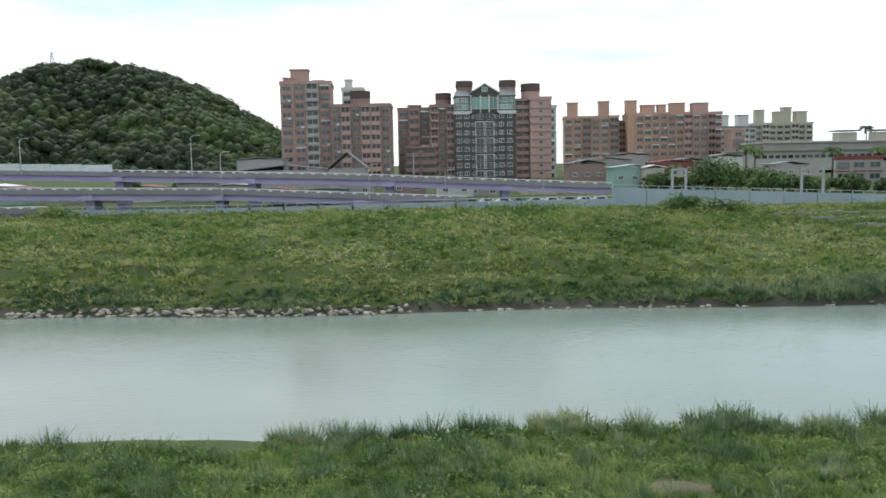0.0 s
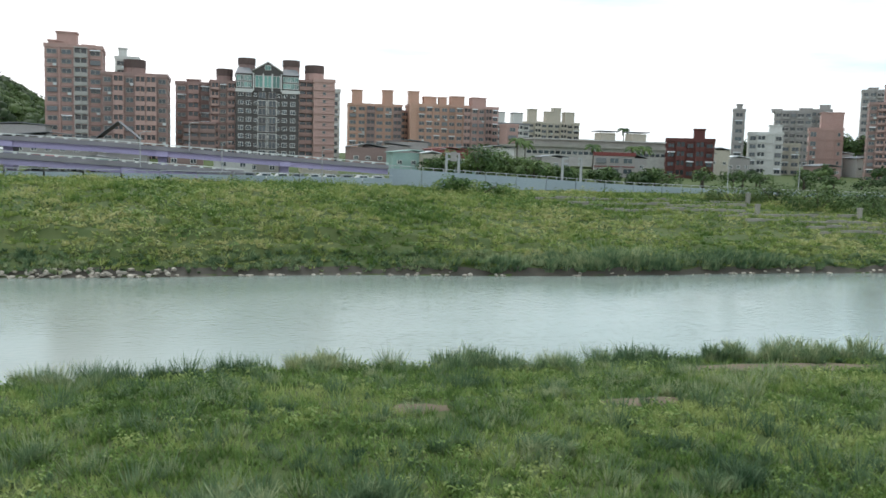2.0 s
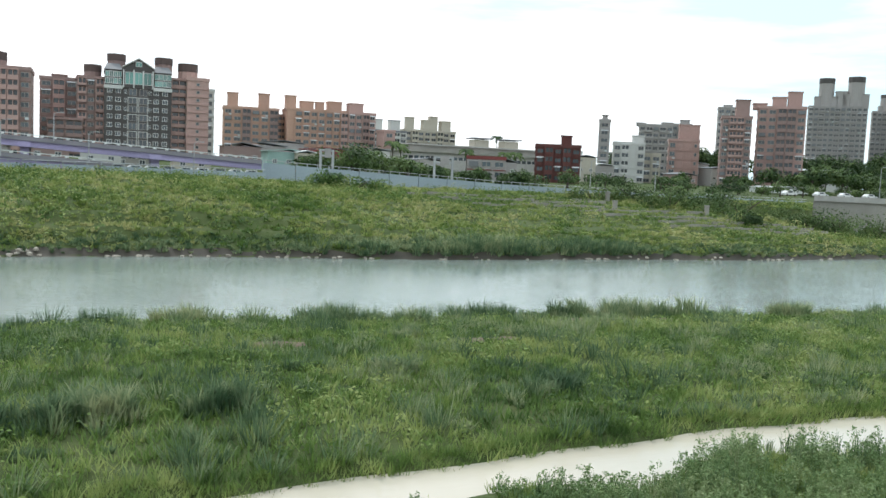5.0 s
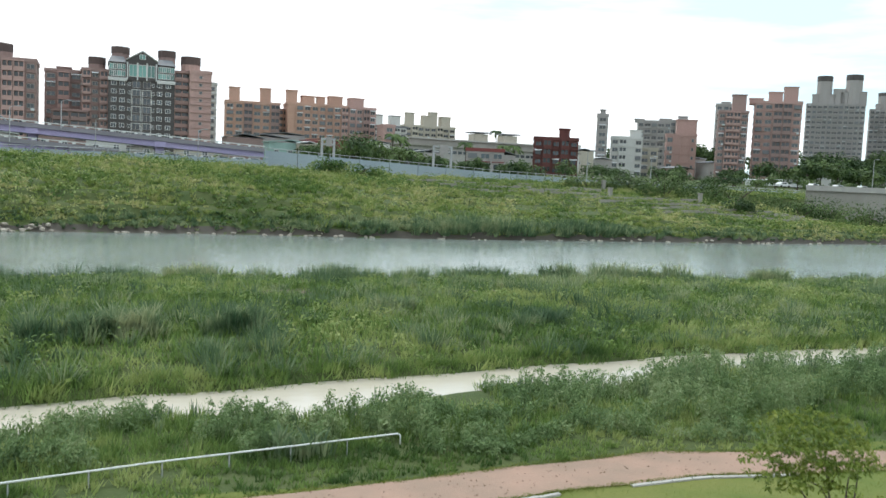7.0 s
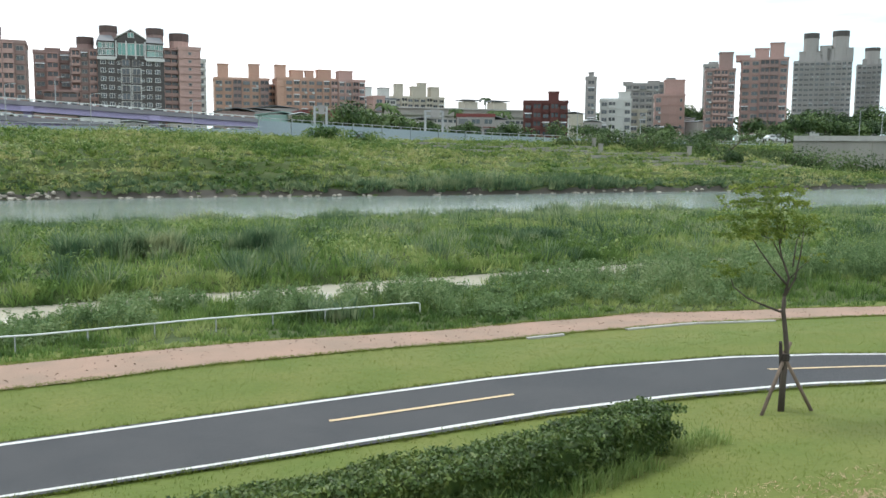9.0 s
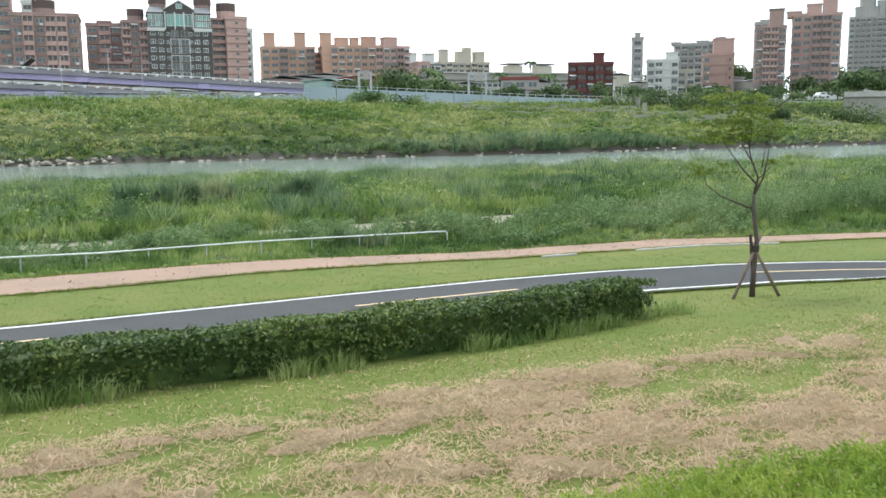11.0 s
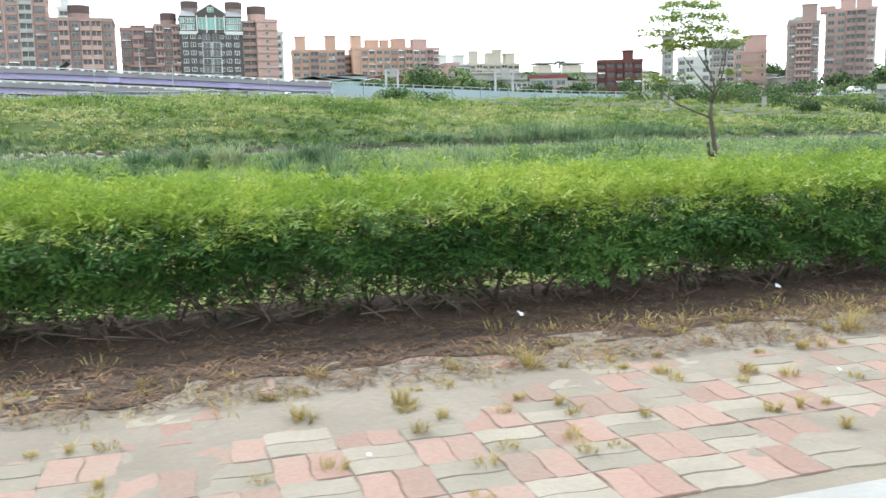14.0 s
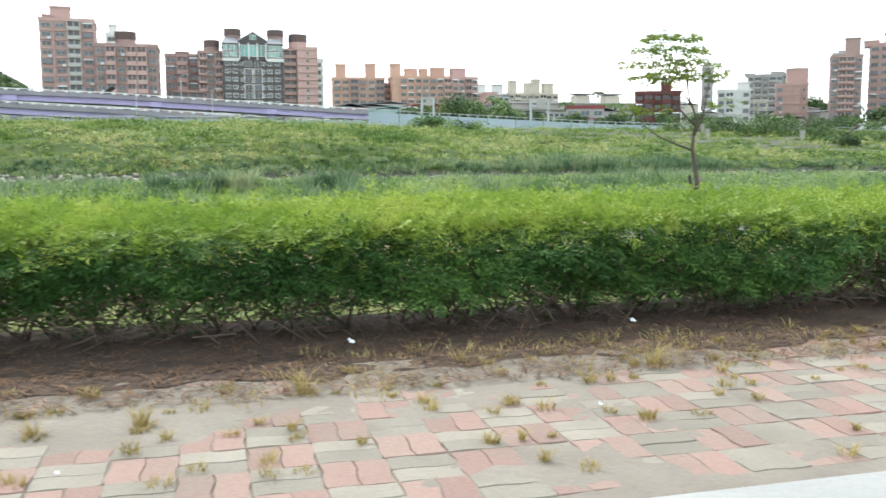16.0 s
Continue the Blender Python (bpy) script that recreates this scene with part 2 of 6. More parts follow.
M["sand"] = surface("drifted_sand", (0.232, 0.20, 0.165), (0.165, 0.14, 0.113), 2.2, 35, 0.95, 0.008)
M["joint"] = surface("sandy_joint", (0.22, 0.19, 0.15), (0.15, 0.13, 0.10), 2, 60, 0.95, 0.004)
M["car_white"] = surface("white_car_paint", (0.7, 0.71, 0.72), (0.62, 0.63, 0.64), 0.5, 5, 0.3, 0)
M["car_grey"] = surface("grey_car_paint", (0.22, 0.23, 0.25), (0.18, 0.19, 0.2), 0.5, 5, 0.3, 0)


def water_material(name, c1, c2, bump, rough):
    m, n, l, b = base_material(name, rough, 0, 0.5)
    b.inputs["IOR"].default_value = 1.33
    l.new(blend(n, l, noise_of(n, l, 0.03, 0.3, 0.7, 3), c1, c2), b.inputs["Base Color"])
    rip = noise_of(n, l, 2.2, 0.2, 0.8, 3, (0.5, 1.0, 1))
    gust = noise_of(n, l, 0.045, 0.1, 0.66, 3, (0.4, 1, 1))
    mu = n.new("ShaderNodeMath")
    mu.operation = "MULTIPLY"
    l.new(rip, mu.inputs[0])
    l.new(gust, mu.inputs[1])
    relief(n, l, b, mu.outputs[0], bump, 0.14)
    return m


M["water"] = water_material("silty_river_water", (0.18, 0.22, 0.195), (0.22, 0.265, 0.238), 0.24, 0.13)
# channel: cream silt colour, made paler to carry the reflection of the sky
M["pond"] = water_material("cream_silt_sky_water", (0.46, 0.42, 0.34), (0.52, 0.48, 0.40), 0.08, 0.17)


# ---- builders ----
def part(name, bm, material, parent=None, label=""):
    """A bmesh as one mesh object, under a thing or a part."""
    me = bpy.data.meshes.new(name)
    bm.to_mesh(me)
    bm.free()
    for mat in material if isinstance(material, (list, tuple)) else [material]:
        me.materials.append(mat)
    ob = new(name, me)
    ob.parent = parent
    return tagged(ob, label)


def thing(name, label, category, at=(0, 0, 0), turn=0.0, group="", kind=""):
    ob = new(name)
    ob.matrix_basis = pose(*at, 0, 0, turn)
    return tagged(ob, label, category, group, kind)


def box(bm, x0, x1, y0, y1, z0, z1, mat=0):
    v = [bm.verts.new((x, y, z)) for z in (z0, z1) for x, y in ((x0, y0), (x1, y0), (x1, y1), (x0, y1))]
    for f in ((3, 2, 1, 0), (4, 5, 6, 7), (0, 1, 5, 4), (1, 2, 6, 5), (2, 3, 7, 6), (3, 0, 4, 7)):
        bm.faces.new([v[i] for i in f]).material_index = mat
    return bm


def boxes(*rows):
    bm = bmesh.new()
    for r in rows:
        box(bm, *r)
    return bm


def drum(x, y, z0, z1, r0, r1=None, n=14, bm=None, mat=0):
    bm = bm or bmesh.new()
    r1 = r0 if r1 is None else r1
    rings = [[bm.verts.new((x + r * math.cos(2 * math.pi * i / n), y + r * math.sin(2 * math.pi * i / n), z)) for i in range(n)] for z, r in ((z0, r0), (z1, r1))]
    for i in range(n):
        bm.faces.new((rings[0][i], rings[0][(i + 1) % n], rings[1][(i + 1) % n], rings[1][i])).material_index = mat
    bm.faces.new(rings[1]).material_index = mat
    bm.faces.new(rings[0][::-1]).material_index = mat
    return bm


def limb(points, radii, n=7, bm=None):
    """A tapered, bent limb through the given points."""
    bm = bm or bmesh.new()
    pts, rings = [Vector(p) for p in points], []
    for i, p in enumerate(pts):
        way = (pts[min(i + 1, len(pts) - 1)] - pts[max(i - 1, 0)]).normalized()
        side = way.cross(Vector((0.3, 1, 0.2))).normalized()
        up = way.cross(side)
        rings.append([bm.verts.new(p + radii[i] * (side * math.cos(2 * math.pi * k / n) + up * math.sin(2 * math.pi * k / n))) for k in range(n)])
    for a, b in zip(rings, rings[1:]):
        for k in range(n):
            bm.faces.new((a[k], a[(k + 1) % n], b[(k + 1) % n], b[k])).smooth = True
    bm.faces.new(rings[-1])
    bm.faces.new(rings[0][::-1])
    return bm


def array_mesh(name, verts, faces, material, parent=None, label="", category="", kind="stuff", smooth=False):
    """One mesh from arrays: verts (n, 3), faces (m, 3 or 4)."""
    me = bpy.data.meshes.new(name)
    k = faces.shape[1]
    me.vertices.add(len(verts))
    me.vertices.foreach_set("co", np.ascontiguousarray(verts, dtype=np.float32).ravel())
    me.loops.add(faces.size)
    me.loops.foreach_set("vertex_index", np.ascontiguousarray(faces, dtype=np.int32).ravel())
    me.polygons.add(len(faces))
    me.polygons.foreach_set("loop_start", np.arange(0, faces.size, k, dtype=np.int32))
    me.update(calc_edges=True)
    if smooth:
        me.polygons.foreach_set("use_smooth", np.ones(len(faces), dtype=bool))
    me.materials.append(material)
    ob = new(name, me)
    ob.parent = parent
    return tagged(ob, label, category, "", kind)


def blade_arrays(rng, centres, height, spread, count, width, lean=0.5, fan=1.2, bent=True):
    """Tufts of tapering, bending blades: centres (n, 3), height and spread per tuft. Verts and quads."""
    n = len(centres)
    height, spread, width = (np.broadcast_to(v, (n,)) for v in (height, spread, width))
    c = np.repeat(centres, count, 0)
    h = np.repeat(height, count) * rng.uniform(0.55, 1.1, n * count)
    s, w = np.repeat(spread, count), np.repeat(width, count) * rng.uniform(0.6, 1.3, n * count)
    a, r = rng.uniform(0, 2 * np.pi, n * count), np.sqrt(rng.uniform(0, 1, n * count))
    out = np.stack([np.cos(a), np.sin(a), 0 * a], 1)
    root = c + out * (s * r)[:, None]
    b = a + rng.uniform(-fan, fan, n * count)
    bend = np.stack([np.cos(b), np.sin(b), 0 * b], 1) * (h * lean * rng.uniform(0.15, 1.1, n * count))[:, None]
    t = b + np.pi / 2 + rng.uniform(-0.9, 0.9, n * count)
    side = np.stack([np.cos(t), np.sin(t), 0 * t], 1) * w[:, None]
    z = np.array([0, 0, 1.0])
    mid = root + bend * 0.3 + z * (h * 0.6)[:, None]
    tip = root + bend + z * (h * rng.uniform(0.75, 1.0, n * count))[:, None]
    if not bent:
        v = np.stack([root - side * 0.5, root + side * 0.5, tip + side * 0.1, tip - side * 0.1], 1)
        return v.reshape(-1, 3), 4 * np.arange(n * count)[:, None] + np.array([0, 1, 2, 3])
    v = np.stack([root - side * 0.5, root + side * 0.5, mid + side * 0.42, mid - side * 0.42, tip + side * 0.08, tip - side * 0.08], 1)
    i = 6 * np.arange(n * count)[:, None]
    return v.reshape(-1, 3), np.concatenate([i + [0, 1, 2, 3], i + [3, 2, 4, 5]])


def leaf_arrays(rng, centres, radii, count, size, shell=0.55, flat=0.35, long=1.7, stray=0.6):
    """Clumps of small pointed leaves round centres (n, 3) with radii (n, 3)."""
    n = len(centres)
    radii = np.broadcast_to(radii, (n, 3))
    d = rng.normal(size=(n * count, 3))
    d /= np.linalg.norm(d, axis=1, keepdims=True)
    r = rng.uniform(shell, 1.05, n * count) ** 0.7
    p = np.repeat(centres, count, 0) + d * np.repeat(radii, count, 0) * r[:, None]
    nor = d * 0.7 + rng.normal(size=d.shape) * stray + np.array([0, 0, flat])
    nor /= np.linalg.norm(nor, axis=1, keepdims=True)
    u = np.cross(nor, rng.normal(size=d.shape))
    u /= np.linalg.norm(u, axis=1, keepdims=True)
    w = np.cross(nor, u)
    s = (np.repeat(np.broadcast_to(size, (n,)), count) * rng.uniform(0.6, 1.35, n * count))[:, None]
    v = np.stack([p - u * s * long * 0.5, p + w * s * 0.42 + nor * s * 0.1, p + u * s * long * 0.5, p - w * s * 0.42 + nor * s * 0.1], 1)
    return v.reshape(-1, 3), 4 * np.arange(n * count)[:, None] + np.array([0, 1, 2, 3])


def lump_arrays(rng, centres, radii, rough=0.18):
    """Uneven domes, open below: the dense core of a crown or tussock. Verts and triangles."""
    bm = bmesh.new()
    bmesh.ops.create_icosphere(bm, subdivisions=1, radius=1.0)
    ball = np.array([tuple(q.co) for q in bm.verts])
    tri = np.array([[q.index for q in fc.verts] for fc in bm.faces])
    bm.free()
    tri = tri[(ball[tri][:, :, 2].max(1) > -0.15) & (ball[tri][:, :, 1].min(1) < 0.5)]
    n = len(centres)
    size = 1 + rough * rng.normal(size=(n, len(ball)))
    v = centres[:, None, :] + ball[None] * size[:, :, None] * np.broadcast_to(radii, (n, 3))[:, None, :]
    return v.reshape(-1, 3), (tri[None] + len(ball) * np.arange(n)[:, None, None]).reshape(-1, 3)


def join_arrays(*pairs):
    vs, fs, k = [], [], 0
    for v, f in pairs:
        vs.append(v)
        fs.append(f + k)
        k += len(v)
    return np.concatenate(vs), np.concatenate(fs)


# ---- the lie of the land ----
RIVER, CHANNEL = -2.3, -1.45


def smooth(a, b, v):
    t = np.clip((v - a) / (b - a), 0, 1)
    return t * t * (3 - 2 * t)


def channel_near(x):
    return 18.3 + 0.11 * np.clip(x, -40, 24) + 0.9 * np.sin(x * 0.55 + 0.6)


def channel_far(x):
    return 21.9 + 0.11 * np.clip(x, -40, 27) + 0.15 * np.sin(x * 0.8)


def river_near(x):
    return 56.5 + 0.8 * np.sin(x * 0.21) - 1.2 * smooth(32, 48, x) - 3.5 * smooth(48, 80, x) - 1.5 * smooth(-14, -30, x)


def river_far(x):
    return 102.5 + 0.8 * np.sin(x * 0.11) + 3.5 * smooth(60, 130, x) + 1.0 * smooth(-20, -50, x)


def waves(x, y, k, seed):
    return np.sin(x * k + 1.7 * np.sin(y * k * 0.8 + seed) + seed) * np.sin(y * k * 1.13 + 1.3 * np.sin(x * k * 0.7 - seed))


def height(x, y):
    """The ground's height."""
    x, y = np.asarray(x, float), np.asarray(y, float)
    near = np.interp(y, [-9.5, -8.2, -6.5, -2.5, 1.0, 2.2, 9.8, 11.5], [-0.02, -0.01, -0.05, -0.2, -0.6, -0.75, -0.78, -0.9])
    near = near - 0.3 * smooth(0, 12, x) * smooth(6, 9.5, y)
    cn, cf, rn, rf = channel_near(x), channel_far(x), river_near(x), river_far(x)
    ins = np.interp(y - cn, [-7, -2.5, -0.5, 0, 0.7, 2], [-0.9, -1.2, -1.36, CHANNEL, -1.9, -2.1]) - 0.3 * smooth(0, 12, x) * (1 - smooth(11.5, 17, y))
    isl_a = np.interp(y - cf, [-2, -0.6, 0, 0.4, 3, 10], [-2.1, -1.9, CHANNEL, -1.2, -1.0, -0.95])
    isl_b = np.interp(y - rn, [-20, -12, -6, -1.5, 0, 2, 6], [-0.95, -1.1, -1.5, -1.95, RIVER, -2.9, -3.6])
    u = y - rf
    left = np.interp(u, [-10, -2, 0, 1.2, 4, 7, 10.5, 22, 37, 62], [-3.6, -3, RIVER, -1.2, -0.2, 1.2, 2.5, 4.4, 5.9, 6.4])
    right = np.interp(u, [-10, -2, 0, 1.2, 6, 12, 17, 31, 46, 62], [-3.6, -3, RIVER, -1.3, -0.3, 0.5, 1.0, 3.2, 4.6, 5.8])
    k = smooth(5, 60, x)
    bank = left * (1 - k) + right * k
    bank = bank + np.interp(y, [165, 260, 420, 900, 2500], [0, 3.0, 6.0, 9.0, 6.0]) + 0.28 * np.sin(1.5 * u) * smooth(1.5, 3.5, u) * (1 - smooth(11, 15, u)) + 0.3 * waves(x, y, 0.35, 1.0) * smooth(4, 10, u) * (1 - smooth(60, 70, u))
    behind = (x - 152.6) * 0.746 + (y - 147.6) * 0.665
    bank = bank - smooth(126, 146, x) * (1 - smooth(0, 1.0, behind)) * np.maximum(bank + 0.7, 0) * 0.95 * smooth(108, 116, y + 0.5 * (x - 126))
    z = np.where(y < 11.5, near, np.where(y < cn + 2, np.maximum(ins, -2.1), np.where(y < cf + 10, isl_a, np.where(y < rn + 6, isl_b, np.where(u < -9.9, -3.6, bank)))))
    return z + 0.05 * waves(x, y, 0.9, 2.0) * smooth(11, 14, y)


def spaced(*spans):
    return np.concatenate([np.arange(a, b, s) for a, b, s in spans])


gx = spaced((-3000, -300, 150), (-300, -60, 12), (-60, -12, 2.0), (-12, 20, 0.4), (20, 70, 1.5), (70, 200, 4), (200, 420, 20), (420, 3001, 215))
gy = spaced((-1500, -60, 120), (-60, -12, 6), (-12, 12, 0.3), (12, 30.1, 0.35), (30, 62, 0.8), (62, 96, 4), (96, 128, 0.7), (128, 170, 2.5), (170, 420, 12), (420, 3001, 172))
X, Y = np.meshgrid(gx, gy)
verts = np.stack([X, Y, height(X, Y)], -1).reshape(-1, 3)
nx, ny = len(gx), len(gy)
ii = (np.arange(ny - 1)[:, None] * nx + np.arange(nx - 1)).ravel()
array_mesh("ground", verts, np.stack([ii, ii + 1, ii + nx + 1, ii + nx], 1), M["ground"], None, "rough green riverside ground with earth showing", "ground", "structure", True)


def sheet(name, near, far, x0, x1, step, lift, material, label, category, rows=6):
    """A strip of ground between two lines over x, laid on the land."""
    xs = np.arange(x0, x1 + step, step)
    t = np.linspace(0, 1, rows)[:, None]
    yy = near(xs) * (1 - t) + far(xs) * t
    xx = np.broadcast_to(xs, yy.shape)
    v = np.stack([xx, yy, height(xx, yy) + lift], -1).reshape(-1, 3)
    m = len(xs)
    i = (np.arange(rows - 1)[:, None] * m + np.arange(m - 1)).ravel()
    return array_mesh(name, v, np.stack([i, i + 1, i + m + 1, i + m], 1), material, None, label, category, "structure", True)


def flat(v):
    return lambda x: v + 0 * x


M["wet_mud"] = surface("wet_dark_mud", (0.045, 0.04, 0.03), (0.07, 0.06, 0.045), 0.5, 6, 0.6, 0.05)
sheet("mud_shore", lambda x: river_far(x) - 0.4, lambda x: river_far(x) + 0.9 + 0.3 * np.sin(x * 0.7) * np.sin(x * 0.23), -120, 200, 1.0, 0.06, M["wet_mud"], "dark wet mud along the far waterline", "mud", 6)
for y0, y1, level, lab in ((12, 33, CHANNEL, "still pale water of the narrow side channel"), (40, 118, RIVER, "pale silty green river water with faint ripples")):
    bm = bmesh.new()
    bm.faces.new([bm.verts.new(p) for p in ((-600, y0, level), (600, y0, level), (600, y1, level), (-600, y1, level))])
    tagged(part("water", bm, M["water" if level == RIVER else "pond"]), lab, "river", "", "structure")


def bike_mid(x):
    return np.interp(x, [-40, -3, 2.8, 6.4, 9, 12.2, 14.4, 20, 40], [1.6, 2.95, 3.6, 3.95, 4.0, 3.75, 3.2, 1.2, -9]) - 0.05


def red_mid(x):
    return np.interp(x, [-40, -3.6, 0, 4, 7.5, 11, 15, 20, 40], [7.9, 8.6, 9.15, 9.85, 10.4, 10.9, 11.0, 10.0, 2])


sheet("lawn", flat(-8.5), flat(11.4), -40, 40, 0.5, 0.02, M["lawn"], "mown light green lawn with yellowish patches", "lawn", 50)
sheet("path_red", lambda x: red_mid(x) - 1.08 + 0.06 * np.sin(x * 1.3), lambda x: red_mid(x) + 1.08 + 0.08 * np.sin(x * 0.9), -40, 40, 0.4, 0.045, M["red_path"], "worn reddish gravel footpath", "path", 10)
sheet("road", lambda x: bike_mid(x) - 1.35, lambda x: bike_mid(x) + 1.35, -40, 40, 0.4, 0.06, M["asphalt"], "smooth dark grey asphalt cycle path", "road", 12)
sheet("trim_line", lambda x: bike_mid(x) + 1.13, lambda x: bike_mid(x) + 1.24, -40, 40, 0.4, 0.068, M["line_white"], "white painted edge line on the cycle path", "road line", 3)
sheet("trim_line", lambda x: bike_mid(x) - 1.24, lambda x: bike_mid(x) - 1.12, -40, 40, 0.4, 0.068, M["line_white"], "white painted edge line on the cycle path", "road line", 3)
for d0 in (-21.4, -15, -8.8, -2.6 - 3.6, 2.75, 12.2, 18.5):
    sheet("trim_dash", lambda x: bike_mid(x) - 0.05, lambda x: bike_mid(x) + 0.05, d0, d0 + 3.6, 0.4, 0.07, M["line_cream"], "faded cream dash along the middle of the cycle path", "road line", 3)
sheet("soil_strip", lambda x: -10.02 + 0.09 * np.sin(x * 1.7) + 0.07 * np.sin(x * 4.3 + 1) + 0.03 * np.sin(x * 11), flat(-8.45), -30, 30, 0.4, 0.028, M["soil"], "dry dark soil strewn with leaf litter under the hedge", "soil", 12)
sheet("pavement", flat(-11.95), flat(-9.95), -30, 30, 0.5, 0.055, M["joint"], "sandy bed of the block pavement", "pavement", 6)
def drift_edge(x):
    return -10.13 - 0.22 * smooth(1.5, -1.5, x) + 0.06 * np.sin(x * 3.1) + 0.04 * np.sin(x * 7.7 + 1) + 0.025 * np.sin(x * 17)


sheet("soil_drift", drift_edge, flat(-9.9), -14, 14, 0.08, 0.0695, M["soil"], "dark soil spread over the pavement's edge", "soil", 5)
sheet("road_edge", flat(-18), flat(-11.9), -30, 30, 0.5, 0.07, M["roadway"], "pale concrete roadway beside the block pavement", "road", 6)


# ---- the town across the river ----
def shared_mesh(name, bm, materials):
    me = bpy.data.meshes.new(name)
    bm.to_mesh(me)
    bm.free()
    for m in materials:
        me.materials.append(m)
    return me


def relief_panel(name, xs, zs, holes, front, deep, materials):
    """One connected panel facing -y: cells between the lines xs and zs, of which the holes are set back to deep."""
    bm, made = bmesh.new(), {}

    def v(i, j, y):
        if (i, j, y) not in made:
            made[i, j, y] = bm.verts.new((xs[i], y, zs[j]))
        return made[i, j, y]

    for i in range(len(xs) - 1):
        for j in range(len(zs) - 1):
            ring = ((i, j), (i + 1, j), (i + 1, j + 1), (i, j + 1))
            y = deep if (i, j) in holes else front
            bm.faces.new([v(*p, y) for p in ring]).material_index = int((i, j) in holes)
            if (i, j) in holes:
                for a, c in zip(ring, ring[1:] + ring[:1]):
                    bm.faces.new((v(*a, front), v(*c, front), v(*c, deep), v(*a, deep)))
    m, n = len(xs) - 1, len(zs) - 1
    edge = [(i, 0) for i in range(m)] + [(m, j) for j in range(n)] + [(i, n) for i in range(m, 0, -1)] + [(0, j) for j in range(n, 0, -1)]
    for a, c in zip(edge, edge[1:] + edge[:1]):
        bm.faces.new((v(*c, front), v(*a, front), v(*a, 0.02), v(*c, 0.02)))
    return shared_mesh(name, bm, materials)


def window_mesh(w, h, frame, glass, bar=True):
    """A window: a frame that stands proud of its wall, a mid bar, set-back panes."""
    f = 0.13
    xs = [-w / 2, -w / 2 + f, -0.06, 0.06, w / 2 - f, w / 2] if bar else [-w / 2, -w / 2 + f, w / 2 - f, w / 2]
    return relief_panel("window", xs, [0, f, h - f, h], {(1, 1), (3, 1)} if bar else {(1, 1)}, -0.16, -0.04, [frame, glass])


def balcony_mesh(w, depth, wall, glass):
    """A parapet, end walls and slab with a dark, glazed recess."""
    return relief_panel("balcony", [-w / 2, -w / 2 + 0.2, -0.1, 0.1, w / 2 - 0.2, w / 2], [0.0, 1.1, 2.5, 2.8], {(1, 1), (3, 1)}, -depth, -0.1, [wall, glass])


def put(mesh, name, parent, x, y, z, turn=0):
    ob = new(name, mesh)
    ob.parent = parent
    ob.matrix_basis = pose(x, y, z, 0, 0, turn)
    return ob


def relief_box(w):
    """A sloping window hood."""
    bm = bmesh.new()
    a, c = [[bm.verts.new(p) for p in ((px, 0, 0.35), (px, 0, 0.25), (px, -0.9, -0.1), (px, -0.9, 0.0))] for px in (-w / 2, w / 2)]
    for i in range(4):
        bm.faces.new((a[i], a[(i + 1) % 4], c[(i + 1) % 4], c[i]))
    bm.faces.new(a[::-1])
    bm.faces.new(c)
    return bm


